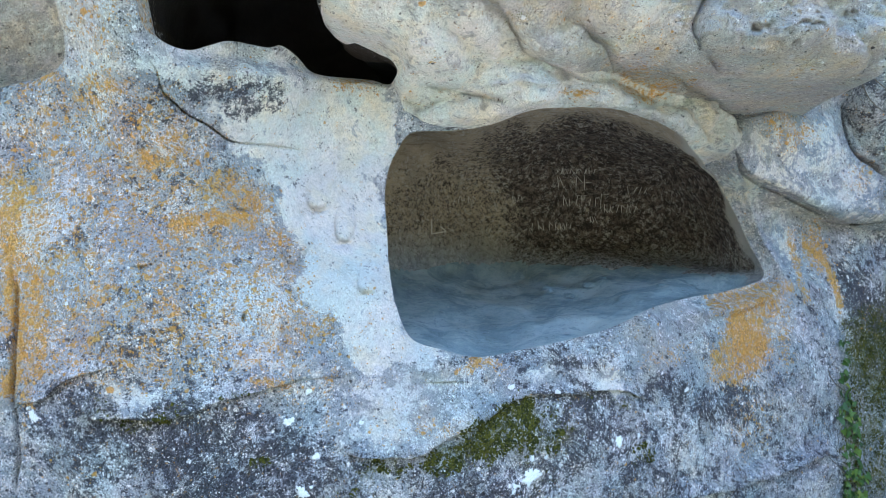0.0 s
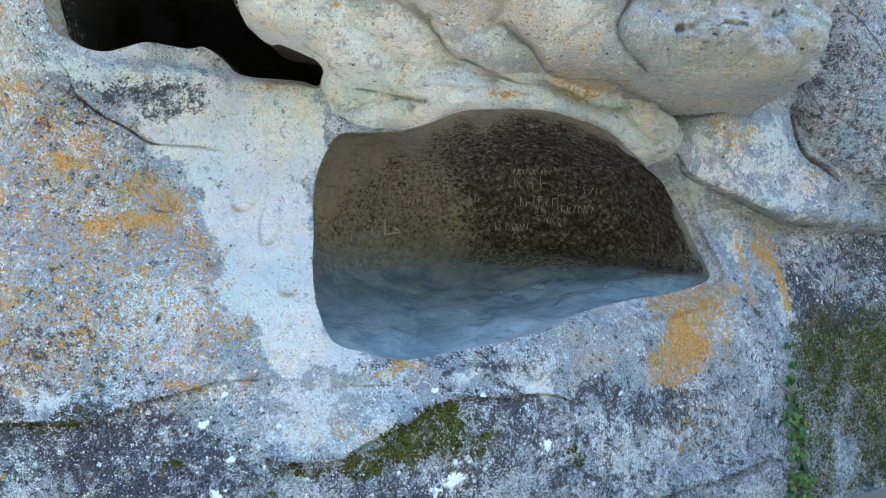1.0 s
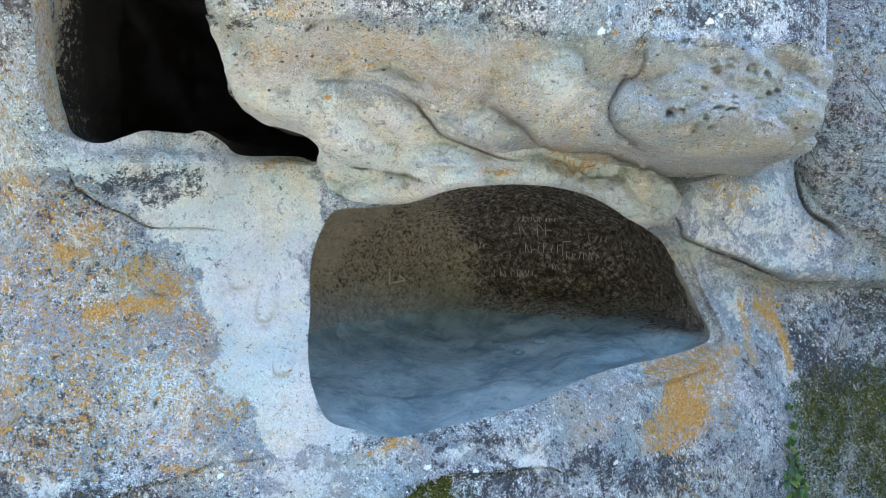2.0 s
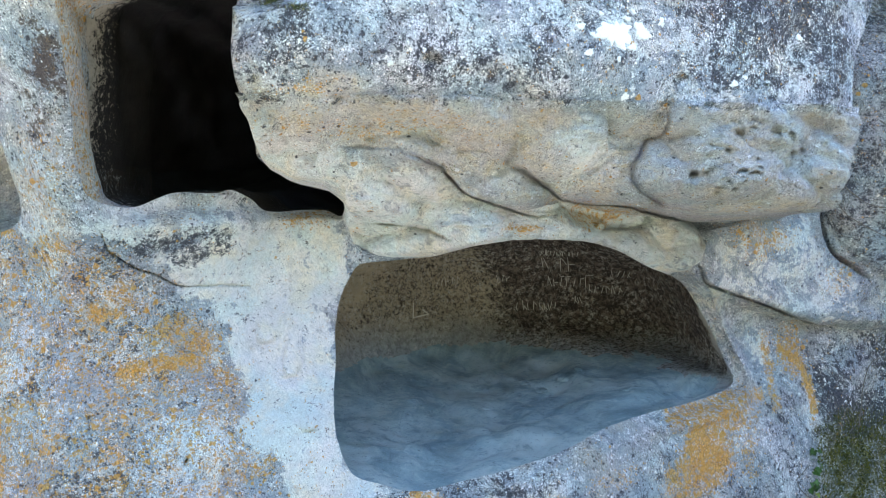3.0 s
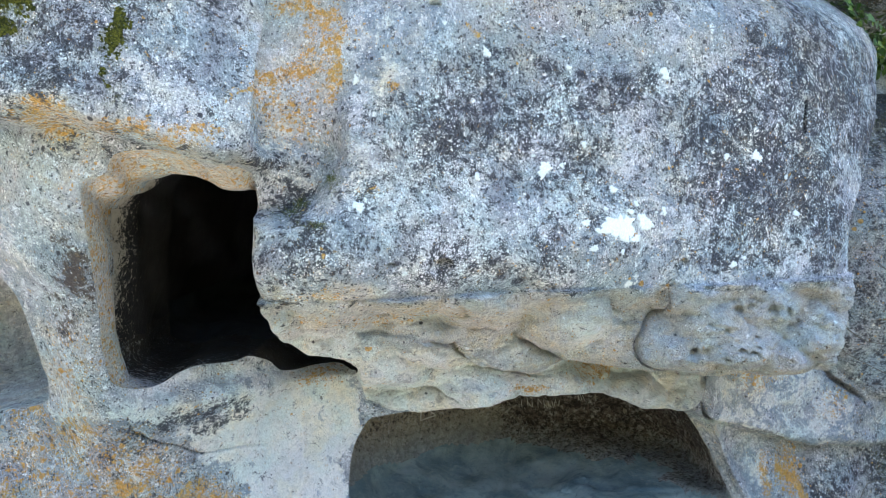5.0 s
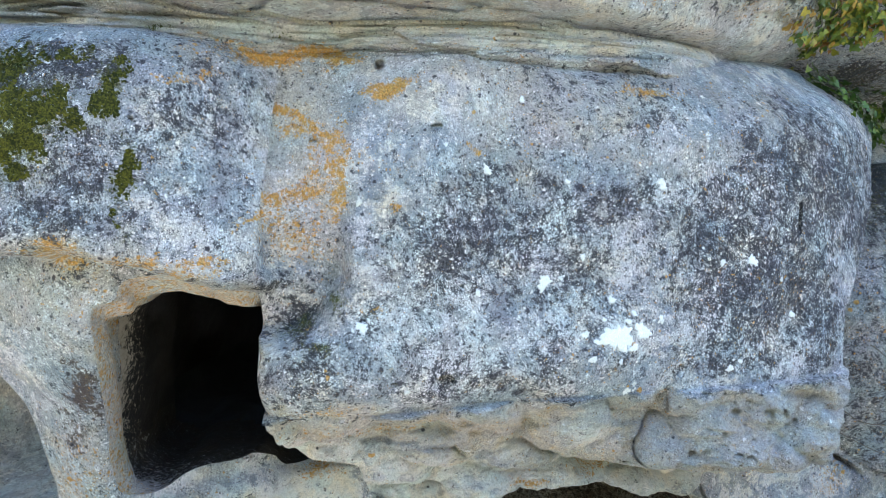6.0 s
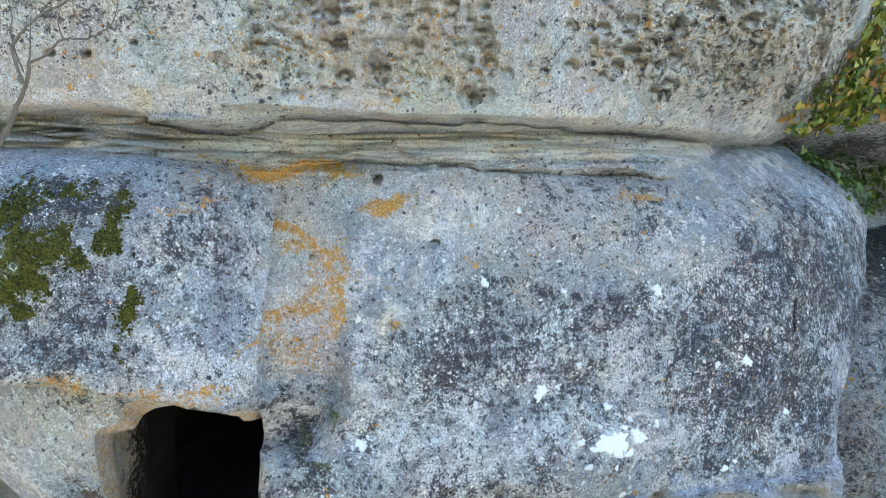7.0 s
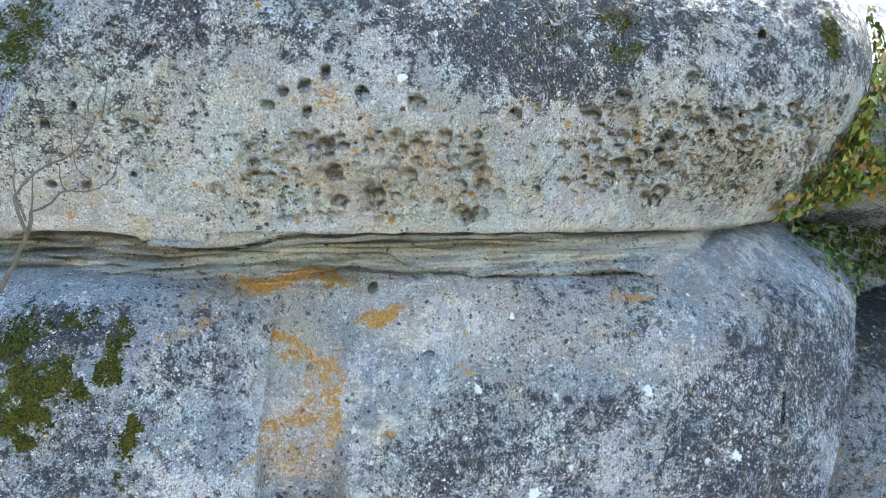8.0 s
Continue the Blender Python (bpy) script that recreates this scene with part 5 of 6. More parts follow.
def bedding_plate(line, thick, out, seed):
    """A thin plate of stone standing out of the bedding, with a broken front edge."""
    run = curve_through(line, 10)
    n = len(run)
    prof = ((0.06, 0.5), (-0.6, 0.5), (-0.95, 0.3), (-1.0, -0.1), (-0.9, -0.45), (-0.5, -0.5), (0.06, -0.5))
    verts, faces = [], []
    xs, zs = np.array([p[0] for p in run]), np.array([p[1] for p in run])
    jag = 1 + 0.55 * fbm(xs, zs + seed, 0.12, 3, 900 + seed)
    ends = np.minimum(1, np.minimum(np.arange(n), n - 1 - np.arange(n)) / 6.0 + 0.05)
    for k in range(n):
        y = float(surface(xs[k], zs[k])) + 0.01
        for a, c in prof:
            verts.append((xs[k], y + out * a * jag[k] * ends[k] ** 0.5 if a < 0 else y + out * 0.8, zs[k] + thick * c * (0.35 + 0.65 * ends[k]) * (0.8 + 0.3 * jag[k])))
    m = len(prof)
    for k in range(n - 1):
        for j in range(m - 1):
            faces.append((k * m + j, k * m + j + 1, (k + 1) * m + j + 1, (k + 1) * m + j))
    v = np.array(verts)
    g = np.zeros((len(v), 4))
    st = np.zeros((len(v), 4))
    st[:, 0], st[:, 1] = 0.75, 0.15
    g[:, 3] = 0.12
    return link_mesh("bedding_plate", v, faces, ROCK, cliff, {"growth": g, "stain": st}, smooth_shade=False)


for seed, (line, thick, out) in enumerate((([(-2.3, 6.03), (-1.96, 6.028), (-1.78, 6.02), (-1.56, 6.0)], 0.022, 0.09), ([(-1.80, 5.962), (-1.66, 5.957), (-1.53, 5.962)], 0.016, 0.08),
                                           ([(-2.3, 5.93), (-1.97, 5.935), (-1.85, 5.93), (-1.66, 5.925)], 0.024, 0.07), ([(-1.53, 6.02), (-1.28, 6.032), (-1.07, 6.035), (-0.81, 6.025)], 0.032, 0.06),
                                           ([(-1.46, 5.957), (-1.29, 5.945), (-1.07, 5.951), (-0.83, 5.945), (-0.62, 5.92)], 0.018, 0.055), ([(-0.85, 5.985), (-0.41, 5.955), (0.05, 5.955), (0.64, 5.96), (1.05, 5.93)], 0.022, 0.05),
                                           ([(-0.30, 5.885), (0.02, 5.895), (0.12, 5.848), (0.26, 5.815), (0.55, 5.80)], 0.020, 0.035), ([(0.6, 5.90), (1.0, 5.885), (1.5, 5.86), (1.9, 5.85)], 0.02, 0.03))):
    bedding_plate(line, thick, out, seed)


def hollow(name, rim, centre, y_back, rings, widen, boxy, parent, rough=0.05, seed=1, paint=None, split=None, ripple=0.0):
    """The inside of a cave: rings from the brim back to the end wall. widen(s, x, z): how far the ring opens sideways and upright."""
    rim = np.array(rim)
    n = len(rim)
    verts, layers_g, layers_s = [], [], []
    for k in range(rings + 1):
        s = k / rings
        s = s ** 0.9
        r = max(1 - s ** boxy, 0) ** (1 / boxy)
        wx, wz = widen(s, rim[:, 0], rim[:, 2])
        x = centre[0] + (rim[:, 0] - centre[0]) * r * wx
        z = centre[1] + (rim[:, 2] - centre[1]) * r * wz
        y = rim[:, 1] + (y_back - rim[:, 1]) * s
        fade = min(1, s * 8)
        y = y + fade * rough * fbm(x, z, 0.35, 4, seed) * 1.2
        z = z + fade * rough * fbm(x + 5, y, 0.30, 4, seed + 9)
        x = x + fade * rough * fbm(z, y, 0.30, 4, seed + 19)
        if ripple:
            z = z + fade * ripple * smooth(1.75, 1.5, z) * (fbm(x, y, 0.55, 4, seed + 29) - 0.25 * np.abs(fbm(x, y, 0.16, 3, seed + 39)))
        verts.append(np.stack([x, y, z], -1))
    verts = np.concatenate(verts)
    a = np.arange(n)
    faces = np.concatenate([np.stack([k * n + a, k * n + (a + 1) % n, (k + 1) * n + (a + 1) % n, (k + 1) * n + a], -1) for k in range(rings)])
    g, st = paint(verts)
    mid = verts[faces].mean(axis=1)
    for (key, mat, label), pick in split(mid):
        used, ids2 = np.unique(faces[pick], return_inverse=True)
        tagged(link_mesh(key, verts[used], ids2.reshape(-1, 4), mat, parent, {"growth": g[used], "stain": st[used]}), label)
    return verts, faces


def niche_paint(v):
    x, y, z = v.T
    o = np.zeros(len(v))
    wob = 0.10 * fbm(x, z, 0.2, 4, 301)
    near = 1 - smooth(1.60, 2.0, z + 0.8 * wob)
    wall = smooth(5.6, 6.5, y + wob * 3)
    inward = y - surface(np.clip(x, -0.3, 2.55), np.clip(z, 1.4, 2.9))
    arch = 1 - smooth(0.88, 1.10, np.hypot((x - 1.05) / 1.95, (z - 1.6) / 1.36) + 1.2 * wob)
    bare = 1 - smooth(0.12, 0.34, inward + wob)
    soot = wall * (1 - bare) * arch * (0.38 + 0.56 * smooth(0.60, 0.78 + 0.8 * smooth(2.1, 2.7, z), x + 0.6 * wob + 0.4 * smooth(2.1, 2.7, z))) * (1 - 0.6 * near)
    return np.stack([o, o, o, o], -1), np.stack([bare, near, o, soot], -1)


def niche_widen(s, x, z):
    left = np.clip((0.4 - x) / 0.7, 0, 1)
    return 1 + 0.42 * left * math.sin(math.pi * min(s * 1.1, 1)), 1 + np.where(z > 2.2, 0.16, 0.0) * math.sin(math.pi * s)


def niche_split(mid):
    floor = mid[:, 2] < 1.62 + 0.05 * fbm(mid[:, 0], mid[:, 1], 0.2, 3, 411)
    return ((("niche_floor", DUST, "smooth dusty blue-grey floor"), floor), (("niche_wall", SOOTY_SHADED, "soot-blackened scratched wall and vault"), ~floor))


niche = tagged(new("niche"), "carved rounded niche with soot-black back wall and dusty blue-grey floor", "niche", kind="structure")
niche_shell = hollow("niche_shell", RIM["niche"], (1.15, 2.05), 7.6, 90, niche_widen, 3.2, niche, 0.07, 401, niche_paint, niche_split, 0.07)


def room_paint(v):
    x, y, z = v.T
    o = np.zeros(len(v))
    # cave shade painted in: soot and brown channels darken the stone with depth
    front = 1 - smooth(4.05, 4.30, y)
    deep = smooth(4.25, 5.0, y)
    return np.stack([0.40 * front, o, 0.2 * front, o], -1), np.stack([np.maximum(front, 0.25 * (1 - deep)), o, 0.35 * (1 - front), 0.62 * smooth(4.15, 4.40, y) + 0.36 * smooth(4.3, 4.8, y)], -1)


def room_widen(s, x, z):
    """A thick doorway whose soffit slopes inward, an inner arch, then the wider room."""
    grow = float(0.26 * smooth(0.05, 0.085, s) + 0.10 * smooth(0.20, 0.23, s) + 0.50 * smooth(0.34, 0.40, s))
    spring = np.clip((z - 3.75) / 0.8, 0, 1) ** 2 * np.clip(np.abs(x + 1.05) / 0.5, 0, 1) ** 2
    arch = 0.30 * spring * float(smooth(0.12, 0.20, s) * (1 - smooth(0.36, 0.42, s)))
    soffit = 0.26 * smooth(4.05, 4.42, z) * float(smooth(0.0, 0.085, s) * (1 - 0.8 * smooth(0.12, 0.40, s)))
    return 1 + grow - arch, 1 + np.where(z > 3.8, 0.30, 0.12) * grow - soffit


room = tagged(new("cave_room"), "dark cave room behind the rough doorway", "cave", kind="structure")
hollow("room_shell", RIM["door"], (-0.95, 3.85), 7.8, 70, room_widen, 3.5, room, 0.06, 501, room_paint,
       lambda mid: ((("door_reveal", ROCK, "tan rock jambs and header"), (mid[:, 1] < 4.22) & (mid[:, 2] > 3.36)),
                    (("room_wall", SOOTY_SHADED, "rock wall and vault with cave shade painted into the colour"), (mid[:, 1] >= 4.22) & (mid[:, 2] > 3.36)), (("room_sill", ROCK, "worn rock sill"), (mid[:, 1] < 5.35) & (mid[:, 2] <= 3.36)), (("room_floor", SHADED_FLOOR, "room floor with cave shade painted into its dark colour"), (mid[:, 1] >= 5.35) & (mid[:, 2] <= 3.36))))


def recess_paint(v):
    x, y, z = v.T
    o = np.zeros(len(v))
    return np.stack([o, o, o + 0.45, o + 0.1], -1), np.stack([o + 0.5, o + 0.2, o, o], -1)


recess = tagged(new("side_hollow"), "pale hollow carved beside the pillar", "niche", kind="structure")
hollow("hollow_shell", RIM["hollow"], (-2.7, 3.5), 5.4, 40, lambda s, x, z: (1 + 0.3 * math.sin(math.pi * s) + 0 * x, 1 + 0 * z), 3.0, recess, 0.05, 601, recess_paint,
       lambda mid: ((("hollow_wall", ROCK, "pale smooth rock"), mid[:, 2] > -1),))


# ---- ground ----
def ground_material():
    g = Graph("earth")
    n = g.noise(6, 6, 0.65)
    # unseen ground: dark far slope cuts horizon light, pale near earth bounces light up
    dark_slope = g.mix(n, (0.025, 0.032, 0.016), (0.065, 0.062, 0.038))
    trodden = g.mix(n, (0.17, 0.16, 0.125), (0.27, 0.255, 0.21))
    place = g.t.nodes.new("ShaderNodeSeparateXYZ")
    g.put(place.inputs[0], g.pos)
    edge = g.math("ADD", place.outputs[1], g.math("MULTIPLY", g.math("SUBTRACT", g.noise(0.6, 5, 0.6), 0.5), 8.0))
    col = g.mix(g.ramp(edge, -9.5, -8.0), dark_slope, trodden)
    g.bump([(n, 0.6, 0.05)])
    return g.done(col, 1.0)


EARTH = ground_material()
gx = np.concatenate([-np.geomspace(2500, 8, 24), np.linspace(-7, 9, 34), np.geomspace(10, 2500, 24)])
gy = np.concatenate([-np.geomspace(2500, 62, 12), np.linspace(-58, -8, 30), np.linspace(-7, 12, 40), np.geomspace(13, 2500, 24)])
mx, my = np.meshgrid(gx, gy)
# slope added behind the camera, out of view, to block low sky light
horizon_block = np.clip(-my - 9, 0, 46)
mz = -0.15 + 0.12 * fbm(mx, my, 1.5, 3, 701) + 0.62 * horizon_block + 0.10 * horizon_block * fbm(mx, my, 9.0, 3, 711)
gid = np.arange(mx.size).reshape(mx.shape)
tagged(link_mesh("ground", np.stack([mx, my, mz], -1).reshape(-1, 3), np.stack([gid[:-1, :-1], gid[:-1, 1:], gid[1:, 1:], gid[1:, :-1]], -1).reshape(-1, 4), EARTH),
       "pale earth that bounces light, rising to an added unseen dark slope that blocks it", "ground", kind="structure")


# ---- growing and lying things ----
def part(name, bm, mat, parent=None, label="", shade=False):
    me = bpy.data.meshes.new(name)
    bm.to_mesh(me)
    bm.free()
    if shade:
        me.polygons.foreach_set("use_smooth", np.ones(len(me.polygons), bool))
    me.materials.append(mat)
    ob = new(name, me)
    ob.parent = parent
    return tagged(ob, label)


def per_island(g):
    geo = g.t.nodes.new("ShaderNodeNewGeometry")
    return geo.outputs["Random Per Island"]


def leaf_material(name, stops):
    """Leaves whose colour runs through the stops from leaf to leaf."""
    g = Graph(name)
    ramp = g.t.nodes.new("ShaderNodeValToRGB")
    g.put(ramp.inputs[0], per_island(g))
    els = ramp.color_ramp.elements
    while len(els) < len(stops):
        els.new(0.5)
    for e, (at, c) in zip(els, stops):
        e.position, e.color = at, (*c, 1)
    n = g.noise(60, 4, 0.7)
    col = g.mix(g.ramp(n, 0.4, 0.65, 0, 0.45), ramp.outputs[0], (0.03, 0.05, 0.012))
    g.bsdf.inputs["Specular IOR Level"].default_value = 0.4
    g.bump([(n, 0.3, 0.004)])
    return g.done(col, 0.5)


GREEN_IVY = leaf_material("ivy_leaf_green", [(0.0, (0.015, 0.05, 0.012)), (0.5, (0.05, 0.12, 0.02)), (0.85, (0.12, 0.20, 0.03)), (1.0, (0.22, 0.25, 0.04))])
GOLD_IVY = leaf_material("ivy_leaf_turning", [(0.0, (0.03, 0.08, 0.012)), (0.35, (0.14, 0.20, 0.025)), (0.65, (0.34, 0.33, 0.04)), (0.88, (0.38, 0.22, 0.04)), (1.0, (0.22, 0.06, 0.03))])


def bark_material():
    g = Graph("grey_bark")
    n = g.noise(30, 6, 0.7, vec=g.stretched(1, 1, 0.3))
    col = g.mix(n, (0.07, 0.06, 0.05), (0.22, 0.20, 0.18))
    g.bump([(n, 0.6, 0.004)])
    return g.done(col, 0.9)


BARK = bark_material()


def stem_mesh(lines, sides=6):
    """Tapered round stems along lines of (place, radius)."""
    bm = bmesh.new()
    for line in lines:
        rings = []
        for k, (p, r) in enumerate(line):
            a, b = Vector(line[max(k - 1, 0)][0]), Vector(line[min(k + 1, len(line) - 1)][0])
            d = (b - a).normalized()
            u = d.orthogonal().normalized()
            v = d.cross(u)
            rings.append([bm.verts.new(Vector(p) + r * (math.cos(2 * math.pi * j / sides) * u + math.sin(2 * math.pi * j / sides) * v)) for j in range(sides)])
        for q, w in zip(rings, rings[1:]):
            off = min(range(sides), key=lambda o: sum((q[j].co - w[(j + o) % sides].co).length for j in range(sides)))
            for j in range(sides):
                bm.faces.new((q[j], q[(j + 1) % sides], w[(j + 1 + off) % sides], w[(j + off) % sides]))
        bm.faces.new(rings[-1])
        bm.faces.new(list(reversed(rings[0])))
    return bm


def bend(points, y0, y1, r0, r1, seed, per=5):
    """A stem through x, z corners that runs from depth y0 to y1 and from radius r0 to r1."""
    run = curve_through(points, per)
    n = len(run)
    rr = random.Random(seed)
    return [((x + rr.uniform(-0.003, 0.003), y0 + (y1 - y0) * k / (n - 1) + rr.uniform(-0.004, 0.004), z + rr.uniform(-0.003, 0.003)), r0 + (r1 - r0) * k / (n - 1)) for k, (x, z) in enumerate(run)]


def ivy_leaves(spots, size, seed):
    """Five-pointed leaves, folded along the rib, at (place, normal)."""
    rr = random.Random(seed)
    shape = ((0, -0.12), (0.32, -0.34), (0.56, 0.0), (0.34, 0.16), (0.30, 0.42), (0.0, 0.85), (-0.30, 0.42), (-0.34, 0.16), (-0.56, 0.0), (-0.32, -0.34))
    verts, faces = [], []
    for place, normal in spots:
        s = size * rr.uniform(0.55, 1.2)
        m = Vector(normal).to_track_quat("Z", "Y").to_matrix() @ Euler((rr.gauss(0, 0.4), rr.gauss(0, 0.4), math.pi + rr.gauss(0, 0.7))).to_matrix()
        b = len(verts)
        verts.append(Vector(place) + m @ Vector((0, 0.1 * s, -0.06 * s)))
        fold = rr.uniform(0.1, 0.35)
        for x, y in shape:
            verts.append(Vector(place) + m @ Vector((x * s, y * s, fold * abs(x) * s - 0.2 * y * y * s)))
        for k in range(10):
            faces.append((b, b + 1 + k, b + 1 + (k + 1) % 10))
    return [tuple(v) for v in verts], faces


def spread_ivy(name, label, area, count, size, mat, seed, lift=(0.02, 0.10), clump=0.35):
    rr = random.Random(seed)
    spots = []
    tries = 0
    while len(spots) < count and tries < count * 12:
        tries += 1
        x, z = rr.uniform(min(p[0] for p in area), max(p[0] for p in area)), rr.uniform(min(p[1] for p in area), max(p[1] for p in area))
        if not inside(np.array([x]), np.array([z]), area)[0] or value_noise(np.array([x * 3.1]), np.array([z * 3.1]), seed)[0] < rr.uniform(0, clump):
            continue
        y = float(surface(x, z))
        dx, dz = float(surface(x + 0.05, z) - y) / 0.05, float(surface(x, z + 0.05) - y) / 0.05
        if abs(dx) > 6 or abs(dz) > 8:
            continue
        n = Vector((dx, -1.0, dz + 0.5)).normalized()
        spots.append((Vector((x, y, z)) + n * rr.uniform(*lift), n))
    root = tagged(new(name), label, "ivy", "ivy on the rocks")
    v, f = ivy_leaves(spots, size, seed)
    tagged(link_mesh("leaves", v, f, mat, root, smooth_shade=False), kind="stuff")
    lines = []
    for k in range(max(3, count // 60)):
        p = spots[rr.randrange(len(spots))][0]
        line = []
        for j in range(7):
            q = p + Vector((0.05 * j * rr.uniform(-1, 1), 0, 0.07 * j))
            if q.z > 7.5:
                break
            line.append(((q.x, float(surface(q.x, q.z)) - 0.012, q.z), 0.006 - 0.0006 * j))
        if len(line) > 2:
            lines.append(line)
    for line in lines:
        part("stem", stem_mesh([line], 5), BARK, root)
    return root


spread_ivy("ivy", "dense ivy with yellow-green leaves draped over the bank", [(3.05, 6.55), (3.5, 6.3), (4.6, 6.15), (6.0, 6.2), (6.0, 7.4), (3.9, 7.35), (3.2, 7.45)], 1500, 0.068, GOLD_IVY, 3)
spread_ivy("ivy", "ivy turning gold and red along the rock foot", [(2.55, 6.0), (2.9, 6.02), (3.3, 6.08), (3.9, 6.15), (3.8, 6.4), (3.4, 6.7), (3.0, 6.5)], 620, 0.062, GOLD_IVY, 5, (0.02, 0.14))
spread_ivy("ivy", "dark green ivy in the cleft below the bank", [(2.9, 5.80), (3.5, 5.35), (4.6, 5.2), (6.0, 5.2), (6.0, 5.75), (4.2, 5.85), (3.4, 5.92)], 900, 0.062, GREEN_IVY, 7, (0.01, 0.12))
spread_ivy("ivy", "narrow green ivy climbing the lower wall", [(3.15, 1.12), (3.20, 0.95), (3.14, 0.6), (3.18, 0.2), (3.16, -0.2), (3.40, -0.2), (3.38, 0.45), (3.30, 0.8), (3.26, 1.12)], 150, 0.055, GREEN_IVY, 9, (0.01, 0.05), 0.2)

# the bare shrub that grows out of the bedding crack
shrub = tagged(new("bare_shrub"), "leafless grey shrub growing from the bedding crack", "shrub")
part("trunk", stem_mesh([bend([(-1.88, 5.60), (-1.74, 5.74), (-1.63, 5.86), (-1.536, 5.972), (-1.473, 6.059), (-1.408, 6.146), (-1.369, 6.241)], 3.26, 3.10, 0.014, 0.008, 1)], 8), BARK, shrub, "", True)
for seed, (pts, r0, r1) in enumerate((([(-1.406, 6.15), (-1.442, 6.284), (-1.422, 6.327), (-1.343, 6.401), (-1.275, 6.442), (-1.175, 6.478), (-1.104, 6.524), (-1.046, 6.597), (-1.02, 6.647), (-1.045, 6.684), (-1.001, 6.77), (-0.999, 6.841)], 0.010, 0.0025),
                                      ([(-1.369, 6.241), (-1.288, 6.269), (-1.206, 6.33), (-1.108, 6.33), (-1.008, 6.357), (-0.948, 6.408), (-0.917, 6.496)], 0.008, 0.002),
                                      ([(-1.02, 6.647), (-0.99, 6.719), (-0.961, 6.81)], 0.006, 0.002), ([(-1.211, 6.335), (-1.22, 6.39), (-1.215, 6.452)], 0.005, 0.002),
                                      ([(-1.108, 6.33), (-1.086, 6.377), (-1.135, 6.414), (-1.157, 6.478), (-1.158, 6.639)], 0.005, 0.0015), ([(-1.374, 6.246), (-1.362, 6.369), (-1.359, 6.433)], 0.006, 0.002),
                                      ([(-1.402, 6.20), (-1.455, 6.349), (-1.453, 6.434), (-1.47, 6.56)], 0.006, 0.002), ([(-1.0, 6.66), (-0.924, 6.716), (-0.885, 6.823)], 0.004, 0.0015))):
    part("branch", stem_mesh([bend(pts, 3.11, 3.02 + 0.02 * seed, 0.75 * r0, 0.8 * r1, seed + 10)], 6), BARK, shrub, "", True)

# dry twigs over the gully rock
for k, (pts, y0, y1) in enumerate((([(2.95, 3.38), (3.178, 3.246), (3.363, 3.004), (3.933, 2.717)], 5.75, 5.9), ([(3.55, 3.72), (3.70, 3.60), (3.862, 3.374), (3.95, 3.2)], 5.85, 5.9), ([(3.63, 1.30), (3.66, 1.70), (3.75, 1.84), (4.0, 1.87)], 6.05, 6.1),
                                   ([(3.3, 3.25), (3.5, 3.10), (3.7, 3.06), (3.95, 3.05)], 5.85, 5.9))):
    tagged(part("dry_twig", stem_mesh([bend(pts, y0, y1, 0.005, 0.003, 40 + k)], 5), BARK), "thin bare twig hanging over the shaded rock", "twig", "dry twigs")


# white crusts of lichen
def lichen_material():
    g = Graph("white_lichen")
    n = g.noise(120, 5, 0.8)
    col = g.mix(g.ramp(n, 0.38, 0.62), (0.62, 0.65, 0.66), (0.84, 0.86, 0.85))
    g.bump([(n, 0.6, 0.004)])
    return g.done(col, 0.95)


LICHEN = lichen_material()


def lichen_patch(x, z, r, seed):
    """A lobed crust that follows the rock, a few millimetres proud."""
    rr = random.Random(seed)
    rim = 56
    ph = [rr.uniform(0, 6.28) for _ in range(4)]
    verts = [(x, float(surface(x, z)) - 0.007, z)]
    for k in range(1, 5):
        for j in range(rim):
            a = 2 * math.pi * j / rim
            lobe = 0.95 + 0.20 * math.sin(2 * a + ph[0]) + 0.14 * math.sin(3 * a + ph[3]) + 0.13 * math.sin(7 * a + ph[1]) + 0.10 * math.sin(13 * a + ph[2]) + (0.16 * rr.uniform(-1, 1) if k == 4 else 0)
            q = r * lobe * k / 4
            vx, vz = x + q * math.cos(a), z + q * math.sin(a)
            verts.append((vx, float(surface(vx, vz)) - (0.007 if k < 4 else -0.004), vz))
    tris = [(0, 1 + (j + 1) % rim, 1 + j) for j in range(rim)]
    quads2 = [(1 + k * rim + j, 1 + k * rim + (j + 1) % rim, 1 + (k + 1) * rim + (j + 1) % rim, 1 + (k + 1) * rim + j) for k in range(3) for j in range(rim)]
    me = bpy.data.meshes.new("lichen_patch")
    me.from_pydata(verts, [], tris + quads2)
    me.polygons.foreach_set("use_smooth", np.ones(len(me.polygons), bool))
    me.materials.append(LICHEN)
    return new("lichen_patch", me)


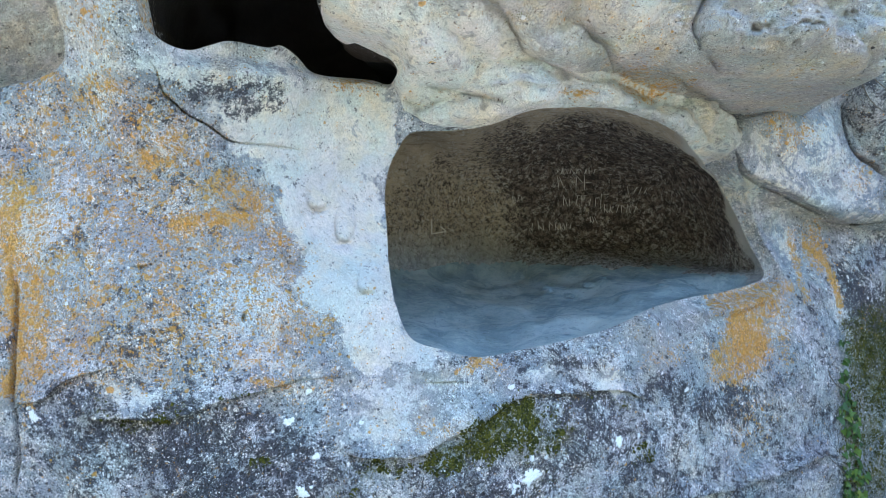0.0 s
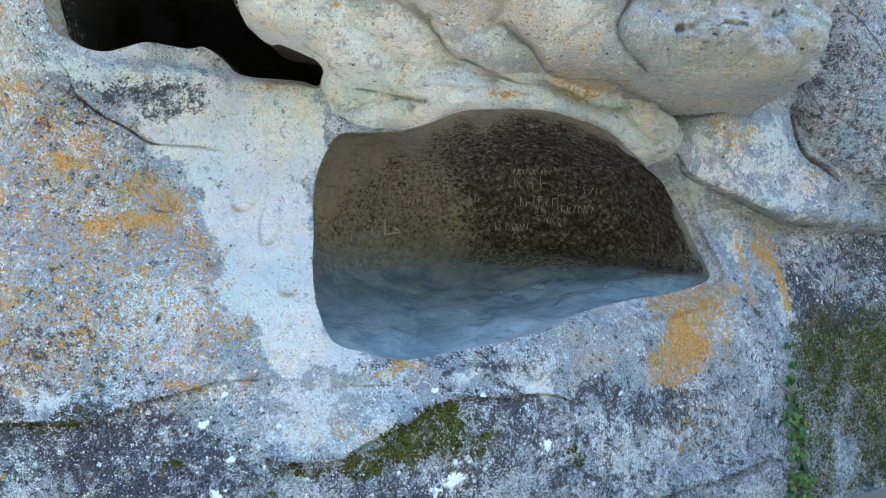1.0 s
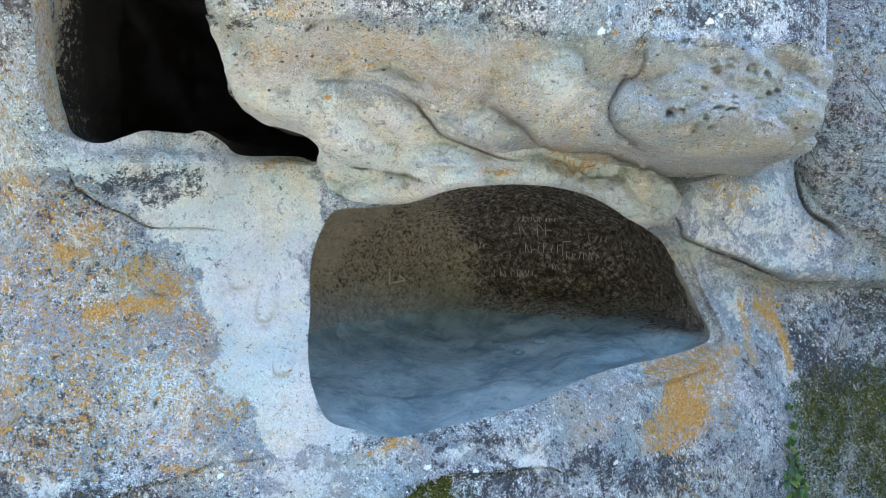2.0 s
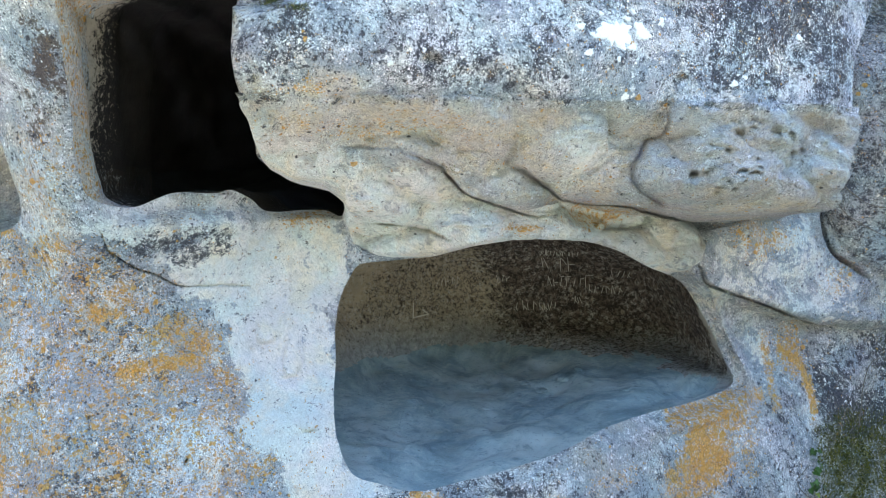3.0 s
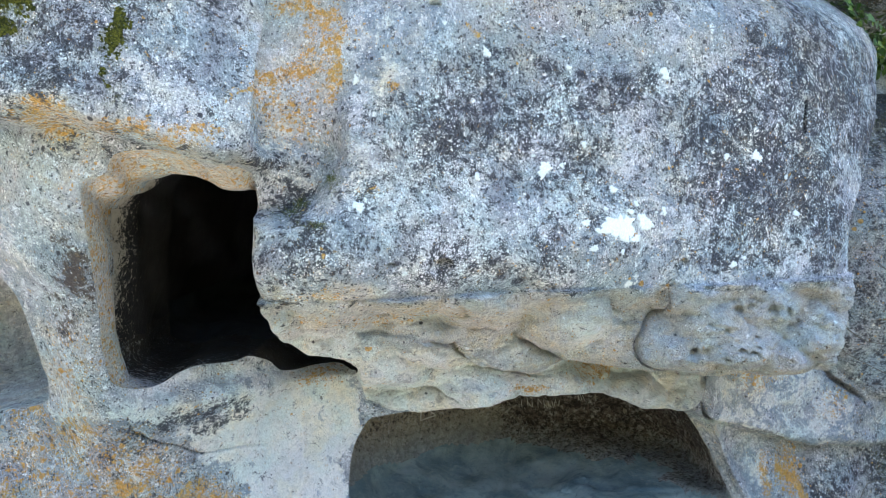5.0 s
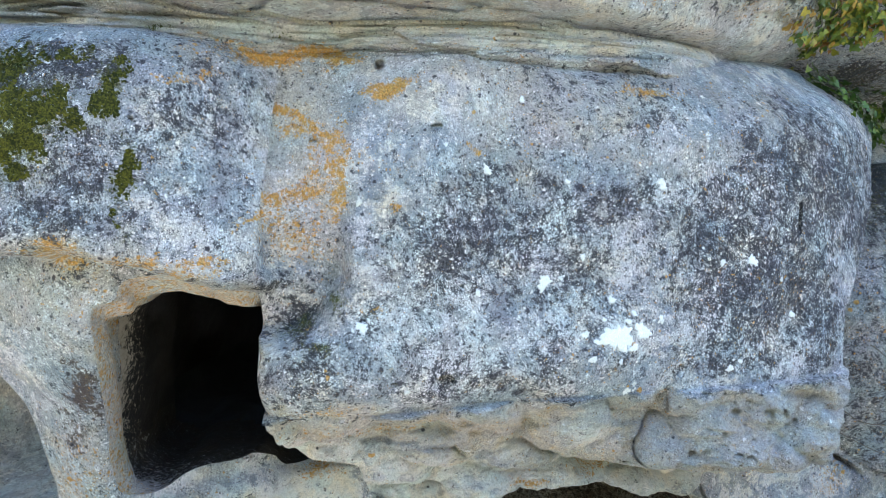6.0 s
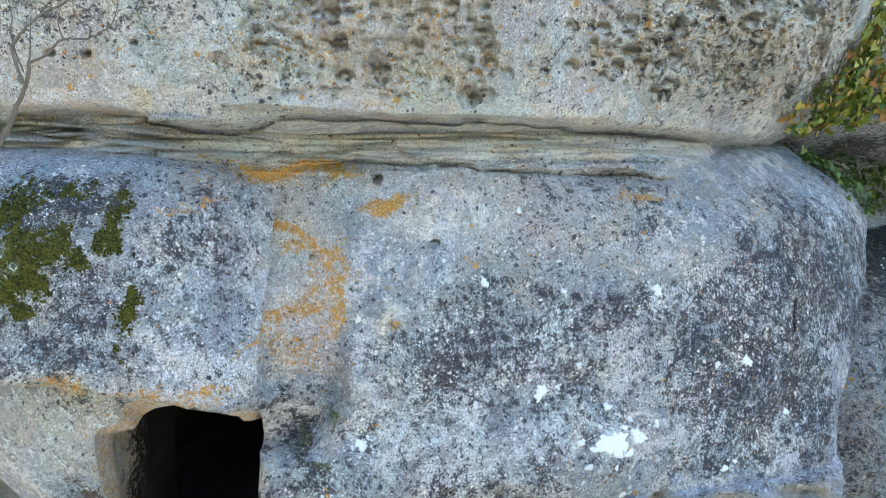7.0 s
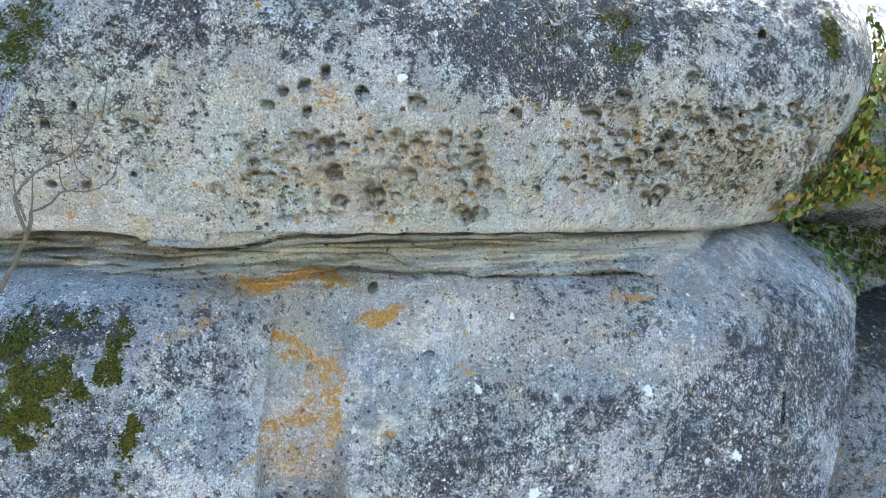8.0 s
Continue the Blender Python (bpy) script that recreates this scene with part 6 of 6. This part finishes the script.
CRUSTS = [(1.35, 4.11, 0.095), (1.51, 4.13, 0.055), (0.91, 4.45, 0.046), (2.25, 4.52, 0.038), (-0.09, 4.26, 0.033), (2.54, 4.16, 0.025), (2.09, 3.86, 0.025), (1.42, 3.77, 0.026), (1.14, 4.59, 0.021),
          (0.53, 4.41, 0.02), (2.04, 4.52, 0.022), (2.16, 3.9, 0.018), (0.15, 3.9, 0.016), (1.64, 4.99, 0.024), (-0.29, 4.0, 0.013), (1.22, 4.1, 0.018), (1.27, 4.22, 0.016), (1.37, 3.97, 0.016), (2.46, 4.39, 0.016)]
CRUSTS += [(0.54, 0.63, 0.055), (0.42, 1.16, 0.022), (-2.16, 1.18, 0.032), (-0.86, 1.08, 0.028), (-0.78, 0.69, 0.034), (1.14, 0.74, 0.036), (-0.47, 1.03, 0.014), (1.29, 0.75, 0.014),
           (1.69, 0.98, 0.02), (0.72, 1.1, 0.02), (-0.76, 1.23, 0.018), (-0.71, 0.88, 0.022), (0.23, 6.85, 0.026), (1.63, 5.02, 0.03), (-0.12, 4.93, 0.022), (0.58, 5.1, 0.028), (0.78, 5.51, 0.02), (1.05, 5.03, 0.018)]
budding = random.Random(12)
for x, z, r in [c for c in CRUSTS if c[2] > 0.02]:
    for _ in range(3 if r < 0.04 else 6):
        a, q = budding.uniform(0, 6.28), r * budding.uniform(1.2, 2.6)
        CRUSTS.append((x + q * math.cos(a), z + q * math.sin(a), r * budding.uniform(0.14, 0.34)))
for k, (x, z, r) in enumerate(CRUSTS):
    size = "large" if r > 0.035 else "small"
    tagged(lichen_patch(x, z, r, 60 + k), size + " white lichen crust with lobed edge on the rock", "lichen", "white lichen crusts")


# tufts of grass and moss in hollows and on ledges
def tuft(name, label, x, z, n, length, seed, mat, category):
    rr = random.Random(seed)
    bm = bmesh.new()
    for _ in range(n):
        px, pz = x + rr.gauss(0, 0.03), z + rr.gauss(0, 0.012)
        p = Vector((px, float(surface(px, pz)) - 0.002, pz))
        d = Vector((rr.gauss(0, 0.5), -0.7, rr.uniform(-0.3, 0.8))).normalized()
        side = d.cross(Vector((0, 0, 1))).normalized() * 0.0028
        l = length * rr.uniform(0.5, 1.2)
        q = [bm.verts.new(p + side), bm.verts.new(p - side), bm.verts.new(p + d * l * 0.6 - side * 0.7), bm.verts.new(p + d * l * 0.6 + side * 0.7), bm.verts.new(p + d * l + Vector((0, 0, -0.35 * l)))]
        bm.faces.new(q[:4])
        bm.faces.new((q[3], q[2], q[4]))
    return tagged(part(name, bm, mat), label, category, kind="stuff")


GRASS = leaf_material("grass_blade", [(0.0, (0.04, 0.07, 0.015)), (0.5, (0.12, 0.15, 0.03)), (1.0, (0.30, 0.26, 0.10))])
for k, (x, z, n, s) in enumerate(((-0.43, 4.27, 70, 0.05), (-0.49, 4.22, 40, 0.04), (-0.30, 4.17, 50, 0.04), (-0.25, 4.41, 60, 0.04), (0.42, 3.36, 20, 0.03), (-1.15, 5.86, 40, 0.04), (-0.6, 5.87, 25, 0.03), (-1.62, 5.62, 60, 0.04))):
    tuft("grass_tuft", "small tuft of green and yellow grass in a rock hollow", x, z, n, s, 90 + k, GRASS, "grass")


# cushions of moss standing off the wall where the moss layer is thick
def moss_material():
    g = Graph("moss_cushion")
    n, m = g.noise(14, 5, 0.7), g.noise(140, 4, 0.8)
    any_one = per_island(g)
    col = g.mix(g.ramp(both(g, n, any_one, 0.3), 0.34, 0.66), (0.020, 0.026, 0.006), (0.14, 0.135, 0.020))
    col = g.mix(g.ramp(m, 0.4, 0.62, 0, 0.7), col, (0.018, 0.024, 0.006))
    g.bump([(m, 0.9, 0.008)])
    return g.done(col, 1.0)


MOSS = moss_material()


MOSS_BREAK = np.clip(0.5 + 0.9 * fbm(X, Z, 0.07, 4, 87, 1.0, 0.65), 0, 1)


def moss_field(name, label, box, count, seed):
    rr = random.Random(seed)
    verts, faces = [], []
    ring = [(math.cos(a), math.sin(a)) for a in (0, 1.05, 2.09, 3.14, 4.19, 5.24)]
    made, tries = 0, 0
    while made < count and tries < count * 60:
        tries += 1
        x, z = rr.uniform(box[0], box[1]), rr.uniform(box[2], box[3])
        j, i = min(int(np.searchsorted(GZ, z)), len(GZ) - 1), min(int(np.searchsorted(GX, x)), len(GX) - 1)
        if LAYERS["moss"][j, i] * 1.3 * MOSS_BREAK[j, i] < rr.uniform(0.4, 1.3) or GONE[j, i]:
            continue
        y, r = float(surface(x, z)), rr.uniform(0.003, 0.009)
        b = len(verts)
        for rad, lift in ((1.0, -0.003), (0.7, 0.45), (0.0, 0.7)):
            for c, s in (ring if rad else ((0, 0),)):
                verts.append((x + r * rad * c * rr.uniform(0.8, 1.2), y - r * lift, z + r * rad * s * rr.uniform(0.8, 1.2)))
        for k in range(6):
            faces.append((b + k, b + (k + 1) % 6, b + 6 + (k + 1) % 6))
            faces.append((b + k, b + 6 + (k + 1) % 6, b + 6 + k))
            faces.append((b + 6 + k, b + 6 + (k + 1) % 6, b + 12))
        made += 1
    if made:
        tagged(link_mesh(name, verts, faces, MOSS), label, "moss", kind="stuff")


moss_field("moss", "dark green moss on the lower wall under the niche", (-2.4, 2.8, 0.2, 1.5), 7000, 21)
moss_field("moss", "thick olive moss on the shaded gully wall", (2.8, 4.6, -0.1, 1.6), 6000, 23)
moss_field("moss", "bright yellow-green moss on the brow", (-2.6, -0.7, 4.7, 5.9), 9000, 25)
moss_field("moss", "thin moss on the top of the upper block", (-2.6, 3.4, 6.6, 8.0), 5000, 27)

# scratches on the sooted wall: strokes cut to bare stone
from mathutils.bvhtree import BVHTree
shell = BVHTree.FromPolygons([tuple(v) for v in niche_shell[0].tolist()], [tuple(f) for f in niche_shell[1].tolist()])


def scratch_material():
    g = Graph("scratched_stone")
    n = g.noise(80, 4, 0.7)
    return g.done(g.mix(n, (0.50, 0.47, 0.43), (0.78, 0.75, 0.70)), 0.9)


SCRATCH = scratch_material()


def stroke(bm, x0, z0, x1, z1, w):
    n = max(2, int(math.hypot(x1 - x0, z1 - z0) / 0.02) + 1)
    d = Vector((x1 - x0, 0, z1 - z0)).normalized()
    side = Vector((-d.z, 0, d.x)) * w
    prev = None
    for k in range(n + 1):
        t = k / n
        x, z = x0 + (x1 - x0) * t, z0 + (z1 - z0) * t
        hit = shell.ray_cast(Vector((x, 5.6, z)), Vector((0, 1, 0)))
        if hit[0] is None:
            continue
        p = hit[0] + Vector((0, -0.004, 0))
        taper = 0.5 + 0.5 * math.sin(math.pi * min(max(t, 0.15), 0.85))
        pair = (bm.verts.new(p + side * taper), bm.verts.new(p - side * taper))
        if prev:
            bm.faces.new((prev[0], prev[1], pair[1], pair[0]))
        prev = pair


def scratch_line(x, z, height, marks, seed, label):
    """A row of upright and slanting strokes, as wide and tall as the worn writing."""
    rr = random.Random(seed)
    root = tagged(new("scratched_marks"), label, "scratches", "scratched marks on the niche wall")
    for k in range(marks):
        bm = bmesh.new()
        px = x + k * height * 0.62 + rr.uniform(-0.01, 0.01)
        h = height * rr.uniform(0.75, 1.1)
        stroke(bm, px, z, px + rr.uniform(-0.02, 0.02), z + h, 0.0034)
        if rr.random() < 0.75:
            stroke(bm, px, z + h * rr.choice((0.5, 1.0)), px + height * 0.4, z + h * rr.choice((0.5, 1.0, 0.0)), 0.0030)
        part("scratch", bm, SCRATCH, root)


for k, (x, z, h, m) in enumerate(((1.15, 2.50, 0.05, 12), (1.18, 2.36, 0.13, 1), (1.34, 2.34, 0.14, 2), (1.23, 2.18, 0.10, 6), (1.60, 2.15, 0.19, 1), (1.64, 2.11, 0.09, 6), (0.915, 1.93, 0.09, 7), (1.25, 1.95, 0.07, 2), (0.72, 2.22, 0.07, 3), (0.10, 2.20, 0.08, 5),
                                  (1.50, 2.00, 0.08, 2), (1.85, 2.30, 0.07, 4))):
    scratch_line(x, z, h, m, 200 + k, ("tall" if h > 0.12 else "small") + " pale strokes scratched into sooty stone")
corner = tagged(new("scratched_marks"), "pale corner-shaped strokes scratched into grey stone", "scratches", "scratched marks on the niche wall")
for a in ((-0.108, 2.066, -0.108, 1.924), (-0.108, 1.924, 0.03, 1.94), (0.03, 1.94, -0.02, 1.985)):
    bm = bmesh.new()
    stroke(bm, *a, 0.007)
    part("scratch", bm, SCRATCH, corner)


# stone chips on the niche floor and a ledge chip
def stone(x, y, z, r, seed, label):
    rr = random.Random(seed)
    bm = bmesh.new()
    bmesh.ops.create_icosphere(bm, subdivisions=2, radius=r)
    for v in bm.verts:
        v.co = Vector((v.co.x * 1.5, v.co.y, v.co.z * 0.55)) * (1 + 0.3 * noise.noise(v.co * (1.5 / r) + Vector((seed, 0, 0))))
    ob = part("stone_chip", bm, DUST)
    ob.matrix_world = pose(x, y, z + 0.25 * r, 0, 0, rr.uniform(0, 180))
    return tagged(ob, label, "stone", "stone chips")


for k, (x, y, r) in enumerate(((0.95, 6.55, 0.035), (1.1, 6.4, 0.05), (1.3, 6.5, 0.045), (0.62, 6.0, 0.02), (0.25, 5.2, 0.014), (1.75, 5.95, 0.025), (0.05, 5.5, 0.018), (1.45, 6.7, 0.03))):
    hit = shell.ray_cast(Vector((x, y, 2.2)), Vector((0, 0, -1)))
    if hit[0] is not None:
        stone(x, y, hit[0].z, r, 300 + k, "loose grey stone chip on the dusty niche floor")


# ---- bare trees on the slope behind ----
def bare_tree(x, y, z, height, seed):
    rr = random.Random(seed)
    root = tagged(new("bare_tree"), "leafless grey tree on the slope behind the cliff", "tree", "bare trees")
    root.location = (x, y, z)
    lines = []

    def grow(p, d, length, r, level):
        line, q = [(tuple(p), r)], p.copy()
        steps = 5
        for k in range(steps):
            d = (d + Vector((rr.gauss(0, 0.13), rr.gauss(0, 0.13), rr.gauss(0.04, 0.08)))).normalized()
            q = q + d * length / steps
            line.append((tuple(q), r * (1 - 0.55 * (k + 1) / steps)))
            if level < 4 and k >= 1:
                for _ in range(2 if level else 1 + (k > 2)):
                    e = (d + Vector((rr.gauss(0, 0.6), rr.gauss(0, 0.6), rr.uniform(-0.1, 0.5)))).normalized()
                    if rr.random() < 0.8:
                        grow(q, e, length * rr.uniform(0.4, 0.6), r * 0.45, level + 1)
        (lines if level else trunk).append(line)

    trunk = []
    grow(Vector((0, 0, 0)), Vector((0, 0, 1)), height, height * 0.014, 0)
    part("trunk", stem_mesh(trunk, 7), BARK, root, "", True)
    part("crown", stem_mesh(lines, 3), BARK, root)
    return root


for k, (x, y, h) in enumerate(((6.2, 12.5, 3.4), (8.0, 14.0, 4.0), (10.3, 15.5, 3.6), (7.2, 17.0, 4.2), (12.0, 18.5, 4.6), (5.3, 15.0, 3.2))):
    bare_tree(x, y, 6.2 + 0.05 * (y - 12), h, 400 + k)

# the slope above the cliff on which the trees stand
sx, sy = np.meshgrid(np.linspace(-14, 34, 90), np.linspace(9.2, 60, 90))
sz = 5.9 + 0.05 * (sy - 9) + 0.4 * fbm(sx, sy, 4.0, 4, 801)
sid = np.arange(sx.size).reshape(sx.shape)
tagged(link_mesh("hill_slope", np.stack([sx, sy, sz], -1).reshape(-1, 3), np.stack([sid[:-1, :-1], sid[:-1, 1:], sid[1:, 1:], sid[1:, :-1]], -1).reshape(-1, 4), EARTH),
       "dry wooded slope above the cliff", "slope", kind="structure")
